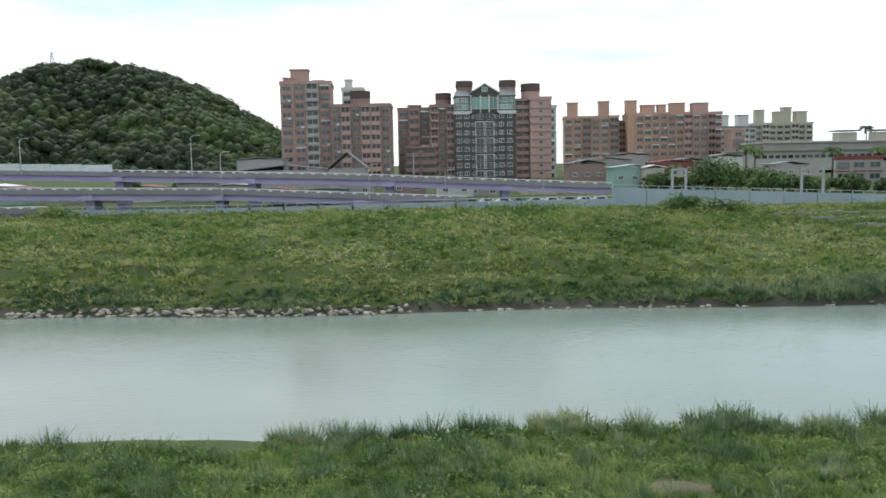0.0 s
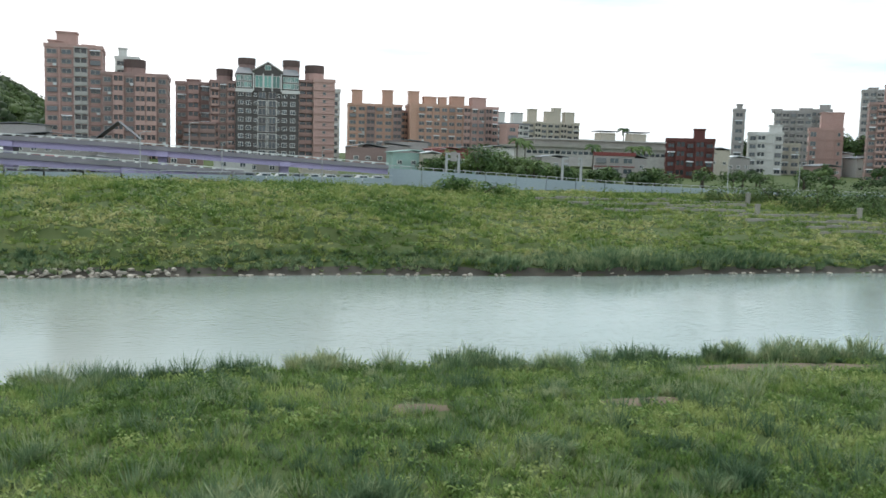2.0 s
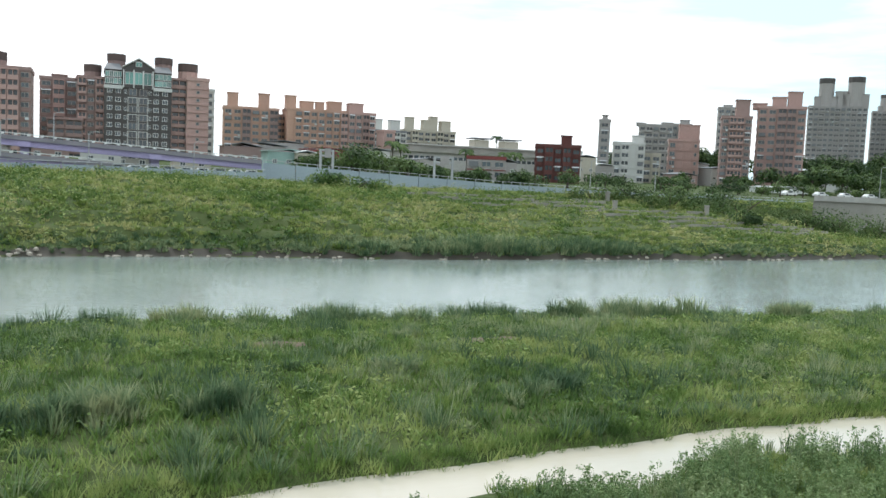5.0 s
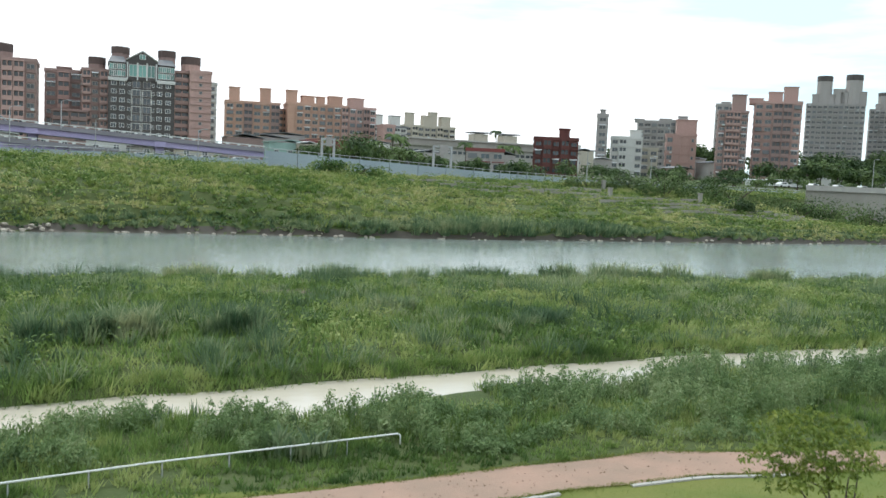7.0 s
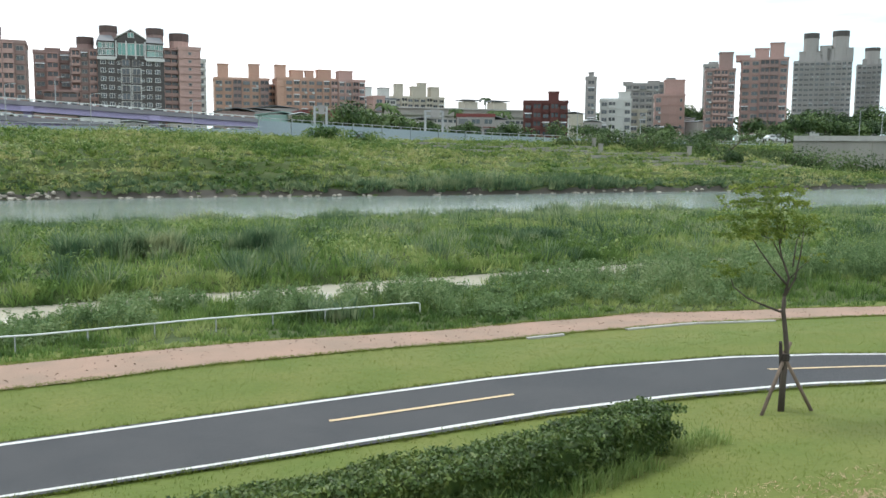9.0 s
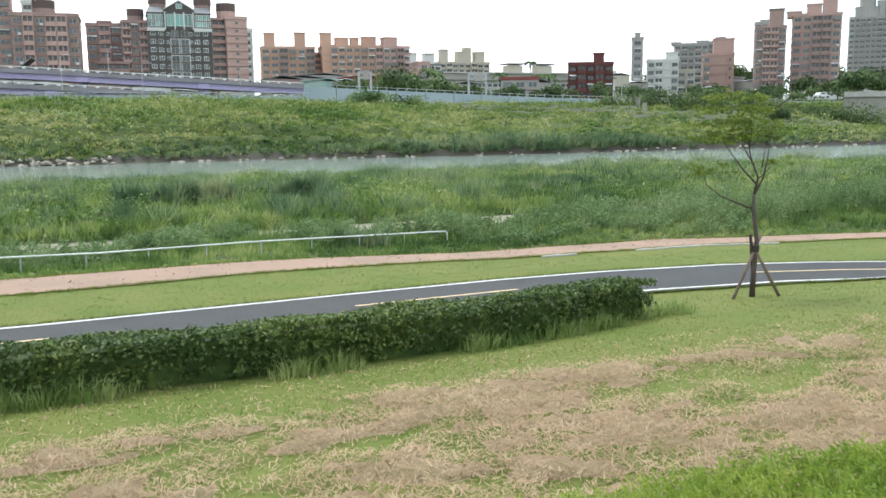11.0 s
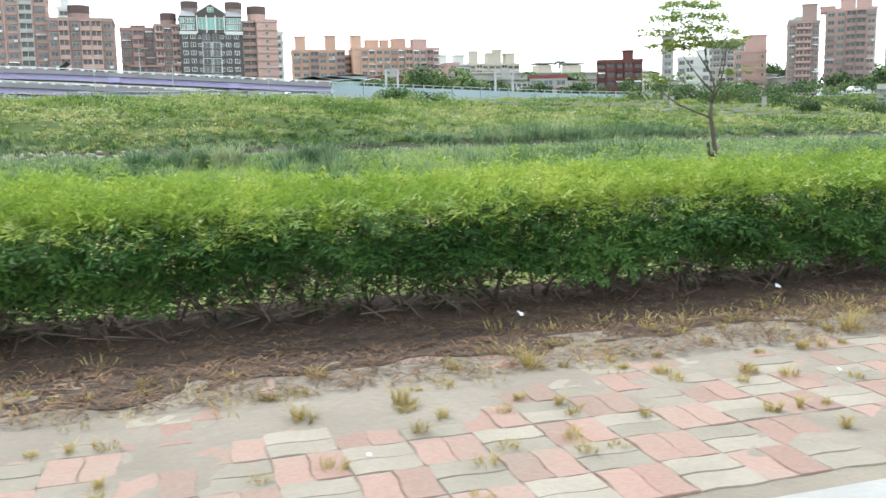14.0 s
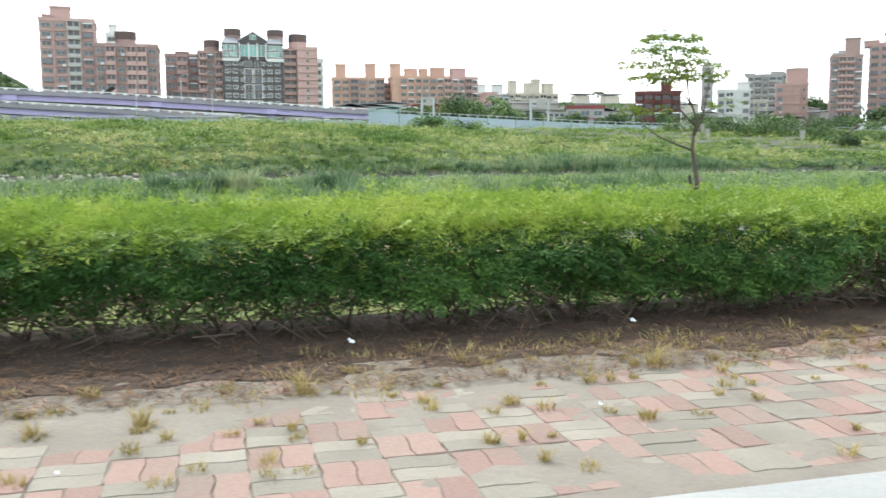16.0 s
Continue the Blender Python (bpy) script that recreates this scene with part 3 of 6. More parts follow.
def building(label, x, y, w, d, z0, z1, wall, floors, plan, turn=0.0, frame=None, glass=None, side=2, drums=(), tanks=(), cap=None, bands=None, name="apartment_building", category="apartment building"):
    """A block with its front on -y at (x, y), a parapet, rows of windows 'w' or balconies 'b' as plan says, and roof works."""
    frame, glass = frame or M["frame_dull"], glass or M["glass"]
    b = thing(name, label, category, (x, y, z0), turn)
    h = z1 - z0
    bm = bmesh.new()
    box(bm, -w / 2, w / 2, 0, d, 0, h)
    part("wall", bm, wall, b)
    bm = bmesh.new()
    box(bm, -w / 2 - 0.2, w / 2 + 0.2, -0.2, 0.25, h, h + 1.0)
    box(bm, -w / 2 - 0.2, w / 2 + 0.2, d - 0.25, d + 0.2, h, h + 1.0)
    box(bm, -w / 2 - 0.2, -w / 2 + 0.25, 0.25, d - 0.25, h, h + 1.0)
    box(bm, w / 2 - 0.25, w / 2 + 0.2, 0.25, d - 0.25, h, h + 1.0)
    part("parapet", bm, cap or wall, b)
    fh, bay = h / floors, w / max(len(plan), 1)
    kinds = {}
    for j in range(floors):
        for i, k in enumerate(plan):
            cx = -w / 2 + (i + 0.5) * bay
            if k == "w":
                m = kinds.get("w") or kinds.setdefault("w", window_mesh(min(bay * 0.7, 2.6), fh * 0.52, frame, glass))
                put(m, "window", b, cx, 0, j * fh + fh * 0.3)
            elif k == "s":
                m = kinds.get("s") or kinds.setdefault("s", window_mesh(min(bay * 0.4, 1.0), fh * 0.4, frame, glass, False))
                put(m, "window", b, cx, 0, j * fh + fh * 0.35)
            elif k == "b":
                m = kinds.get("b") or kinds.setdefault("b", balcony_mesh(bay * 0.94, 1.1, bands or wall, glass))
                put(m, "balcony", b, cx, 0, j * fh + 0.1)
    storey = shared_mesh("ledge", boxes((-w / 2 - 0.06, w / 2 + 0.06, -0.3, 0.0, -0.14, 0.14)), [cap or wall])
    for j in range(1, floors):
        put(storey, "ledge", b, 0, 0, j * fh)
    fin = shared_mesh("pilaster", boxes((-0.22, 0.22, -0.5, 0.0, 0, h)), [wall])
    for i in range(1, len(plan)):
        put(fin, "pilaster", b, -w / 2 + i * bay, 0, 0)
    dice = random.Random(int(abs(x) * 10 + h * 7))
    hood = shared_mesh("awning", relief_box(min(bay * 0.8, 2.8)), [M["roof_white"]])
    cooler = shared_mesh("air_conditioner", boxes((-0.45, 0.45, -0.75, -0.17, 0, 0.65)), [M["barrier"]])
    dusk = shared_mesh("laundry_screen", boxes((-bay * 0.36, bay * 0.36, -0.6, -0.17, 0, fh * 0.5)), [M["roof_grey"]])
    for j in range(floors):
        for i, k in enumerate(plan):
            luck, cx = dice.random(), -w / 2 + (i + 0.5) * bay
            if k == "w" and luck < 0.16:
                put(hood, "awning", b, cx, 0, j * fh + fh * 0.82)
            elif k == "w" and luck < 0.3:
                put(cooler, "air_conditioner", b, cx + bay * 0.2, 0, j * fh + 0.1)
            elif k == "w" and luck < 0.4:
                put(dusk, "window_cage", b, cx, 0, j * fh + fh * 0.3)
    if side:
        m = window_mesh(1.2, fh * 0.42, frame, glass)
        for j in range(floors):
            for i in range(side):
                put(m, "window", b, -w / 2, (i + 0.5) * d / side, j * fh + fh * 0.33, -90)
                put(m, "window", b, w / 2, (i + 0.5) * d / side, j * fh + fh * 0.33, 90)
    for dx, r, hh in drums:
        neck = 0.82 if wall == M["wall_grey"] else 0.55
        t = part("stair_tower", drum(dx, d * 0.45, h, h + hh * neck, r * 0.97), wall, b)
        part("tower_cap", drum(dx, d * 0.45, h + hh * neck, h + hh, r * 1.0), M["cap_brown"] if wall != M["wall_grey"] else M["slate"], t)
    for dx, tw, hh in tanks:
        t = part("roof_house", box(bmesh.new(), dx - tw / 2, dx + tw / 2, d * 0.25, d * 0.25 + tw, h, h + hh), wall, b)
        part("roof_slab", box(bmesh.new(), dx - tw / 2 - 0.25, dx + tw / 2 + 0.25, d * 0.25 - 0.25, d * 0.25 + tw + 0.25, h + hh, h + hh + 0.4), cap or wall, t)
    return b


building("tall stepped pink tiled apartment tower with curved balconies", -36.8, 260, 14.6, 16, 8, 38.5, M["brick_pink"], 12, "wwbw", 4, tanks=((-2, 5.2, 4.4), (-5, 3.4, 2.0), (3.5, 3.0, 1.2)), bands=M["concrete_pale"])
building("white stepped apartment block behind pink towers", -27.0, 300, 7, 10, 9, 40, M["wall_white"], 11, "ww", 0, side=0, tanks=((-1.5, 2.4, 3.5),))
building("brown tiled apartment block with a round stair tower", -20.9, 258, 17, 15, 8, 31.6, M["brick_brown"], 9, "wbwbbw", 0, drums=((-0.6, 3.0, 5.0),), bands=M["brick_pink"])
building("low brown apartment block with stepped balconies", -6.2, 285, 10.5, 12, 8, 32, M["brick_brown"], 9, "wbw", 0, tanks=((0, 4, 1.6),), bands=M["brick_pink"])
building("low reddish brown terrace block with balconies", -4.2, 272, 9.5, 8, 8, 19.5, M["brick_brown"], 5, "bb", 0, side=1, bands=M["brick_brown"])
building("brown tiled apartment wing with balconies and round tower", 2.6, 276, 7.2, 14, 8, 32.2, M["brick_brown"], 10, "bwb", 3, drums=((0.8, 2.5, 4.8),), bands=M["brick_pink"])


def dark_tower():
    """The slate-grey block with white window frames, glazed top storeys and a gable."""
    b = thing("apartment_building", "dark grey tiled apartment block with white window frames and gable", "apartment building", (15.6, 273, 8))
    h, w = 22.3, 18.8
    part("wall", box(bmesh.new(), -w / 2, w / 2, 0, 15, 0, h), M["slate"], b)
    fh = h / 9
    sq, mid = window_mesh(1.5, 1.35, M["trim_white"], M["glass"]), window_mesh(2.2, 2.0, M["frame_dull"], M["glass"])
    for j in range(9):
        for cx in (-7.9, -5.6, 5.0, 7.5):
            put(sq, "window", b, cx, 0, j * fh + 0.7)
        for cx in (-1.6, 1.4):
            put(mid, "window", b, cx, 0, j * fh + 0.3)
        for cx in (-3.6, 3.2):
            put(sq, "window", b, cx, 0.02, j * fh + 0.7).scale = (0.55, 1, 0.8)
    for j in (0, 2, 4, 6):
        for cx in (-1.6, 1.4):
            part("panel_frame", boxes((cx - 1.38, cx - 1.2, -0.22, 0, j * fh + 0.2, j * fh + 2 * fh - 0.2), (cx + 1.2, cx + 1.38, -0.22, 0, j * fh + 0.2, j * fh + 2 * fh - 0.2), (cx - 1.2, cx + 1.2, -0.22, 0, j * fh + 2 * fh - 0.38, j * fh + 2 * fh - 0.2)), M["trim_white"], b)
    for x0, x1 in ((-9.5, -4.4), (4.2, 9.5)):
        part("cornice", box(bmesh.new(), x0, x1, -0.7, 0.0, h - 0.5, h + 0.5), M["trim_white"], b)
        t = part("top_storey", box(bmesh.new(), x0 + 0.3, x1 - 0.3, 0.2, 14, h + 0.5, h + 5.0), M["slate"], b)
        for k in range(4):
            for row in (0.9, 2.9):
                p = put(sq, "window", t, x0 + 0.95 + k * (x1 - x0 - 1.9) / 3, 0.2, h + row)
                p.data = GREEN_SQ
        bm = bmesh.new()
        v = [bm.verts.new(p) for p in ((x0, -0.3, h + 5), (x1, -0.3, h + 5), (x1, 14, h + 5), (x0, 14, h + 5), (x0 + 0.8, 3, h + 7), (x1 - 0.8, 3, h + 7), (x1 - 0.8, 11, h + 7), (x0 + 0.8, 11, h + 7))]
        for f in ((0, 1, 5, 4), (1, 2, 6, 5), (2, 3, 7, 6), (3, 0, 4, 7), (4, 5, 6, 7)):
            bm.faces.new([v[i] for i in f])
        part("roof", bm, M["roof_grey"], b)
    c = part("centre_bay", box(bmesh.new(), -4.4, 4.2, -0.3, 14, h, h + 5.2), M["slate"], b)
    for cx in (-2.6, 0, 2.5):
        put(GREEN_BIG, "window", c, cx, -0.3, h + 1.0)
    for cx in (-4.2, -1.35, 1.3, 4.0):
        part("pilaster", box(bmesh.new(), cx - 0.2, cx + 0.2, -0.6, -0.3, h, h + 5.2), M["trim_white"], b)
    bm = bmesh.new()
    tri = [(-4.6, h + 5.2), (4.4, h + 5.2), (4.4, h + 5.8), (2.0, h + 7.1), (0, h + 8.5), (-2.2, h + 7.1), (-4.6, h + 5.8)]
    front, back = [bm.verts.new((x, -0.4, z)) for x, z in tri], [bm.verts.new((x, 12, z)) for x, z in tri]
    bm.faces.new(front)
    bm.faces.new(back[::-1])
    for i in range(7):
        bm.faces.new((front[i], back[i], back[(i + 1) % 7], front[(i + 1) % 7]))
    part("gable", bm, M["slate"], b)
    for a, e in (((-4.6, h + 5.8), (0, h + 8.6)), ((0, h + 8.6), (4.4, h + 5.8))):
        part("gable_trim", limb([(a[0], -0.5, a[1]), (e[0], -0.5, e[1])], [0.24, 0.24], 4), M["concrete_pale"], b)
    put(window_mesh(1.8, 1.5, M["trim_white"], M["glass_green"]), "window", b, 0, -0.42, h + 6.2)
    for dx in (-6.0, 7.4):
        t = part("stair_tower", drum(dx, 6, h + 5.0, h + 8, 2.5), M["brick_brown"], b)
        part("tower_cap", drum(dx, 6, h + 8, h + 10, 2.65), M["cap_brown"], t)


GREEN_SQ = window_mesh(1.35, 1.7, M["trim_white"], M["glass_green"])
GREEN_BIG = window_mesh(2.3, 3.6, M["trim_white"], M["glass_green"])
dark_tower()
building("brown tiled apartment wing with balconies and pink flank", 27.4, 277, 4.6, 15, 8, 33.6, M["brick_brown"], 11, "b", 0, side=0, bands=M["brick_pink"])
building("plain pink tiled apartment tower with round capped stair", 32.6, 273, 6.4, 15, 8, 33.8, M["brick_pink"], 11, "s", 0, side=3, drums=((-2.4, 3.0, 5.4),))
building("narrow white apartment block behind pink tower", 39.0, 300, 4, 10, 9, 33, M["wall_white"], 9, "w", 0, side=0)
building("long orange tiled apartment slab with roof stair houses", 65.5, 372, 22.6, 14, 10, 33, M["brick_orange"], 8, "wwbwwb", -6, side=0, tanks=((-7.5, 4.4, 6.5), (5.5, 4.4, 6.8)), bands=M["brick_brown"])
building("orange tiled apartment wing with dark balconies", 77.0, 376, 9, 14, 10, 31, M["brick_brown"], 8, "bb", -2, side=0, tanks=((0, 3, 3),), bands=M["brick_orange"])
building("orange and pink tiled apartment slab with vaulted roof frames", 92.6, 366, 26, 16, 10, 33.6, M["brick_orange"], 8, "_wwwwwwb", -4, side=0, tanks=((-11, 4.4, 6), (-4, 5.4, 4), (1.5, 3.4, 4), (8, 5.8, 4.6)), bands=M["brick_pink"])
building("pink tiled apartment block beside orange slab", 111.6, 364, 12.0, 16, 10, 33.4, M["brick_pink"], 8, "wwbw", 0, side=2, tanks=((-1.5, 6, 4.6),), bands=M["brick_brown"])
building("low pink apartment block among trees", 119.5, 350, 5, 10, 10, 26, M["brick_pink"], 5, "w", 0, side=0)
building("white apartment block with grey roof towers", 143, 420, 18, 14, 12, 29.5, M["wall_white"], 6, "wbwbw", 0, side=0, tanks=((-5, 4, 6), (4, 5, 6)), cap=M["roof_grey"])
building("pale grey green apartment block with stepped roof", 166.5, 424, 28, 14, 12, 31, M["wall_cream"], 7, "wbwwwbww", 0, side=0, tanks=((-10, 4, 7), (-1, 4, 6), (3, 4, 8), (10, 5, 6)))


def long_hall():
    """The long grey stepped hall with a ribbon window."""
    b = thing("long_hall", "long low grey concrete hall with ribbon windows and flat roof", "hall", (139, 306, 10.5))
    part("wall", box(bmesh.new(), -30, 31, 0, 25, 0, 6.8), M["concrete_pale"], b)
    part("roof", box(bmesh.new(), -31, 32, -1.2, 26, 6.8, 7.6), M["concrete"], b)
    part("upper_storey", box(bmesh.new(), -24, 38, 5, 25, 7.6, 9.6), M["concrete"], b)
    part("upper_roof", box(bmesh.new(), -25, 39, 4, 26, 9.6, 10.1), M["concrete_pale"], b)
    for k in range(26):
        part("window", box(bmesh.new(), -28.6 + k * 2.25, -26.9 + k * 2.25, -0.08, 0.05, 4.3, 5.4), M["glass"], b)
    for x0 in (4, 17):
        t = part("roof_house", box(bmesh.new(), x0, x0 + 6, 8, 14, 10.1, 13.0), M["wall_cream"], b)
        part("roof_slab", box(bmesh.new(), x0 - 1, x0 + 7, 7, 15, 13.4, 13.8), M["roof_grey"], t)


long_hall()
building("dark red tiled four storey apartment block", 137.1, 237, 13.8, 12, 8, 19.0, M["brick_red"], 4, "wbwbw", -27, side=2, tanks=((2.6, 3.2, 3.6),), frame=M["brick_red"], bands=M["brick_red"])
building("low building with a red sheet metal roof", 110.5, 232, 11.3, 9, 8, 14.0, M["wall_grey"], 2, "www", -23, side=0, cap=M["roof_red"], name="low_house", category="house")
building("narrow grey concrete stair tower with openings", 188, 292, 4.2, 6, 9, 32.5, M["wall_grey"], 8, "w", -30, side=0, tanks=((0, 2, 2.4),))
building("white tiled apartment block with grey pilasters", 198.4, 290, 12.1, 12, 9, 24.2, M["wall_white"], 5, "wb_w", -31, side=0, tanks=((3.5, 4.5, 3.4),))
building("cream apartment block with small windows", 212, 294, 7.0, 10, 9, 20.6, M["wall_cream"], 4, "ww", -33, side=0)
building("pink tiled stepped apartment block", 224.3, 290, 12.0, 12, 9, 26.8, M["brick_pink"], 5, "w__s", -34, side=3, tanks=((2.0, 8, 6.6),))
building("dark grey apartment block on the wooded rise", 288.5, 400, 17.9, 14, 13, 41, M["wall_grey"], 8, "wbwbw", -33, side=0, tanks=((6, 6, 2), (-8, 5, 1.5)))
building("stepped grey apartment block on the wooded rise", 306.5, 402, 10.8, 12, 13, 42.5, M["wall_grey"], 8, "wbw", -34, side=0, tanks=((2, 5, 3),))
building("white house with a flat roof among low houses", 180, 302, 7.8, 8, 9, 20, M["wall_white"], 3, "ww", -28, side=0, name="low_house", category="house")
building("grey house with balconies among low houses", 171, 298, 7.0, 8, 9, 16, M["wall_grey"], 3, "bw", -27, side=0, name="low_house", category="house")
building("pinkish brown tiled apartment tower with deep balconies", 226.3, 262, 10.7, 14, 8, 34.9, M["brick_brown"], 11, "wbbw", -37, side=2, tanks=((2, 5, 7),), bands=M["brick_pink"])
building("pink tiled apartment tower with dark balcony columns", 243.8, 258, 16.9, 16, 8, 39.5, M["brick_pink"], 11, "wwbbw", -40, side=3, tanks=((-8, 5, 2), (-1, 5, 4.5), (4.5, 5, 6.5)), bands=M["brick_brown"])
building("grey apartment tower behind pink towers", 352.7, 420, 11.2, 12, 13, 56, M["wall_grey"], 11, "wwb", -37, side=0, tanks=((0, 5, 2),))
building("tall pale grey apartment tower cluster with round caps", 520, 500, 40.5, 20, 12, 73, M["wall_grey"], 16, "wwbwwbwwbww", -43, side=3, drums=((-8.5, 5.6, 22), (12, 6, 23)), tanks=((-8.5, 16, 8), (12, 18, 10), (2, 8, 12)))
building("pale grey apartment tower with round cap", 573, 505, 17.3, 18, 12, 73, M["wall_grey"], 16, "wwbww", -45, side=2, drums=((2, 5.6, 14),), tanks=((2, 13, 5),))


def shed(label, x, y, w, d, z0, h, wall, roof, pitch=1.2):
    """A small house or shed with a low pitched sheet roof."""
    b = thing("low_house", label, "house", (x, y, z0))
    part("wall", box(bmesh.new(), -w / 2, w / 2, 0, d, 0, h), wall, b)
    bm = bmesh.new()
    prof = [(-w / 2 - 0.4, h), (0, h + pitch), (w / 2 + 0.4, h), (w / 2 + 0.4, h + 0.2), (0, h + pitch + 0.2), (-w / 2 - 0.4, h + 0.2)]
    a, c = [bm.verts.new((px, -0.5, pz)) for px, pz in prof], [bm.verts.new((px, d + 0.5, pz)) for px, pz in prof]
    bm.faces.new(a)
    bm.faces.new(c[::-1])
    for i in range(6):
        bm.faces.new((a[i], c[i], c[(i + 1) % 6], a[(i + 1) % 6]))
    part("roof", bm, roof, b)
    m = window_mesh(1.3, 1.1, M["trim_white"], M["glass"])
    for i in range(max(1, int(w / 3))):
        put(m, "window", b, -w / 2 + (i + 0.5) * w / max(1, int(w / 3)), 0, h * 0.45)


for k in range(15):
    tone = ("wall_cream", "wall_white", "roof_green", "wall_grey", "brick_brown", "wall_white", "concrete")[k % 7]
    shed(("cream low house", "white low house", "pale green shed", "grey low house", "brown low house", "white shed", "concrete workshop")[k % 7] + " seen beneath the viaduct", -112 + 9.6 * k + 2 * math.sin(k * 2.3), 200 + 3 * math.sin(k * 1.9), 8.2, 8, 7.0, 3.4 + 1.1 * math.sin(k * 1.3), M[tone], M[("roof_grey", "roof_white", "roof_red")[k % 3]], 0.5)
for row in (("grey tiled gatehouse with a pitched roof", -22, 225, 9, 9, 8, 6.2, "wall_grey", "roof_grey", 4.0), ("low grey station roof behind the viaduct", -38, 228, 22, 9, 8, 6.0, "wall_grey", "roof_grey", 1.2),
            ("low dark roofed house behind the viaduct", -46, 236, 12, 9, 8, 9.0, "wall_grey", "roof_grey", 0.4), ("grey corrugated shed among low houses", 48, 250, 14, 9, 8, 7.0, "wall_grey", "roof_grey", 0.8),
            ("pale green sheet metal house", 50.5, 225, 11, 9, 7.5, 5.5, "roof_green", "roof_green", 0.7), ("small cream house beside green sheds", 54.5, 221, 5, 6, 7.5, 5.4, "wall_cream", "roof_white", 0.6),
            ("dark red sheet metal house", 60.5, 226, 10, 9, 7.5, 6.6, "roof_red", "roof_red", 0.6), ("pale green low shed", 62, 217, 8, 5, 7.5, 3.8, "roof_green", "roof_white", 0.4),
            ("brown weathered house among low houses", 41, 240, 10, 9, 8, 6.2, "brick_brown", "roof_grey", 1.0), ("grey concrete house among low houses", 57, 262, 12, 9, 8, 8.5, "wall_grey", "roof_grey", 0.6),
            ("white tin roofed shed beside the road", 213, 218, 20, 8, 8.0, 1.6, "roof_white", "roof_white", 0.5), ("dark grey house with rusty roof", 119, 238, 9, 9, 8, 5.6, "wall_grey", "roof_grey", 1.2),
            *((lab, x, y, w, 8, 8.5, hh, wall, roof, 0.7) for lab, x, y, w, hh, wall, roof in (
                ("white low house with grey roof", 156, 262, 9, 7.5, "wall_white", "roof_grey"), ("cream low house with flat roof", 166, 268, 8, 9.0, "wall_cream", "roof_grey"),
                ("grey low house with white roof", 176, 272, 9, 6.5, "wall_grey", "roof_white"), ("brown low house with grey roof", 205, 262, 9, 4.5, "brick_brown", "roof_grey"),
                ("white low house with rusty roof", 240, 286, 9, 8.0, "wall_white", "roof_grey"), ("grey low house with sheet roof", 250, 296, 11, 7.5, "wall_grey", "roof_white"),
                ("cream low house beside towers", 262, 272, 10, 6.0, "wall_cream", "roof_grey"), ("grey low house beyond the wood", 282, 278, 12, 9.0, "wall_grey", "roof_white"),
                ("white house row beyond the wood", 304, 286, 16, 9.5, "wall_white", "roof_grey"), ("dark low house before the hall", 96, 240, 9, 4.5, "wall_grey", "roof_grey"),
                ("brown low house behind green sheds", 70, 244, 10, 6.0, "brick_brown", "roof_grey"), ("white low house behind trees", 84, 256, 9, 7.0, "wall_white", "roof_grey"))),
            ("low dark roofed house between towers", 238, 300, 14, 9, 9, 9.5, "wall_grey", "roof_white", 0.6), ("long low house on the wooded slope", 330, 330, 36, 10, 10, 8.0, "wall_cream", "roof_grey", 1.0)):
    shed(*row[:7], M[row[7]], M[row[8]], row[9])


# ---- the raised road ----
def deck(label, y, x0, x1, profile, w, piers):
    """A sloping road deck: parapet with rail posts, lilac girder, brackets and piers."""
    t = thing("viaduct", label, "viaduct")
    n = int((x1 - x0) / 6)

    def z(x):
        return float(np.interp(x, *profile))

    def beam(name, ya, yb, lo, hi, material, lab=""):
        bm = bmesh.new()
        rings = [[bm.verts.new((x, yy, z(x) + dz)) for yy, dz in ((ya, lo), (yb, lo), (yb, hi), (ya, hi))] for x in np.linspace(x0, x1, n + 1)]
        for a, b in zip(rings, rings[1:]):
            for k in range(4):
                bm.faces.new((a[k], b[k], b[(k + 1) % 4], a[(k + 1) % 4]))
        bm.faces.new(rings[0][::-1])
        bm.faces.new(rings[-1])
        return part(name, bm, material, t, lab)

    beam("girder", y + 0.6, y + w - 0.6, -2.15, -1.05, M["purple"], "lilac painted girder")
    beam("slab", y, y + w, -1.05, -0.85, M["parapet"])
    beam("parapet", y, y + 0.3, -0.85, -0.25, M["parapet"], "grey stained parapet")
    beam("parapet", y + w - 0.3, y + w, -0.85, -0.25, M["parapet"])
    beam("rail", y + 0.05, y + 0.2, 0.05, 0.2, M["rail_white"], "white top rail")
    post = shared_mesh("post", boxes((-0.3, 0.3, -0.03, 0.2, -0.2, 0.2)), [M["rail_white"]])
    for k in range(int((x1 - x0) / 2.2)):
        put(post, "post", t, x0 + 1 + 2.2 * k, y + 0.05, z(x0 + 1 + 2.2 * k))
    for px in piers:
        p = part("pier", box(bmesh.new(), px - 0.8, px + 0.8, y + 2, y + w - 2, 4.0, z(px) - 2.15), M["purple"], t)
        part("bracket", box(bmesh.new(), px - 1.1, px + 1.1, y + 0.2, y + w - 0.2, z(px) - 2.15, z(px) - 1.1), M["purple"], p)
    return t


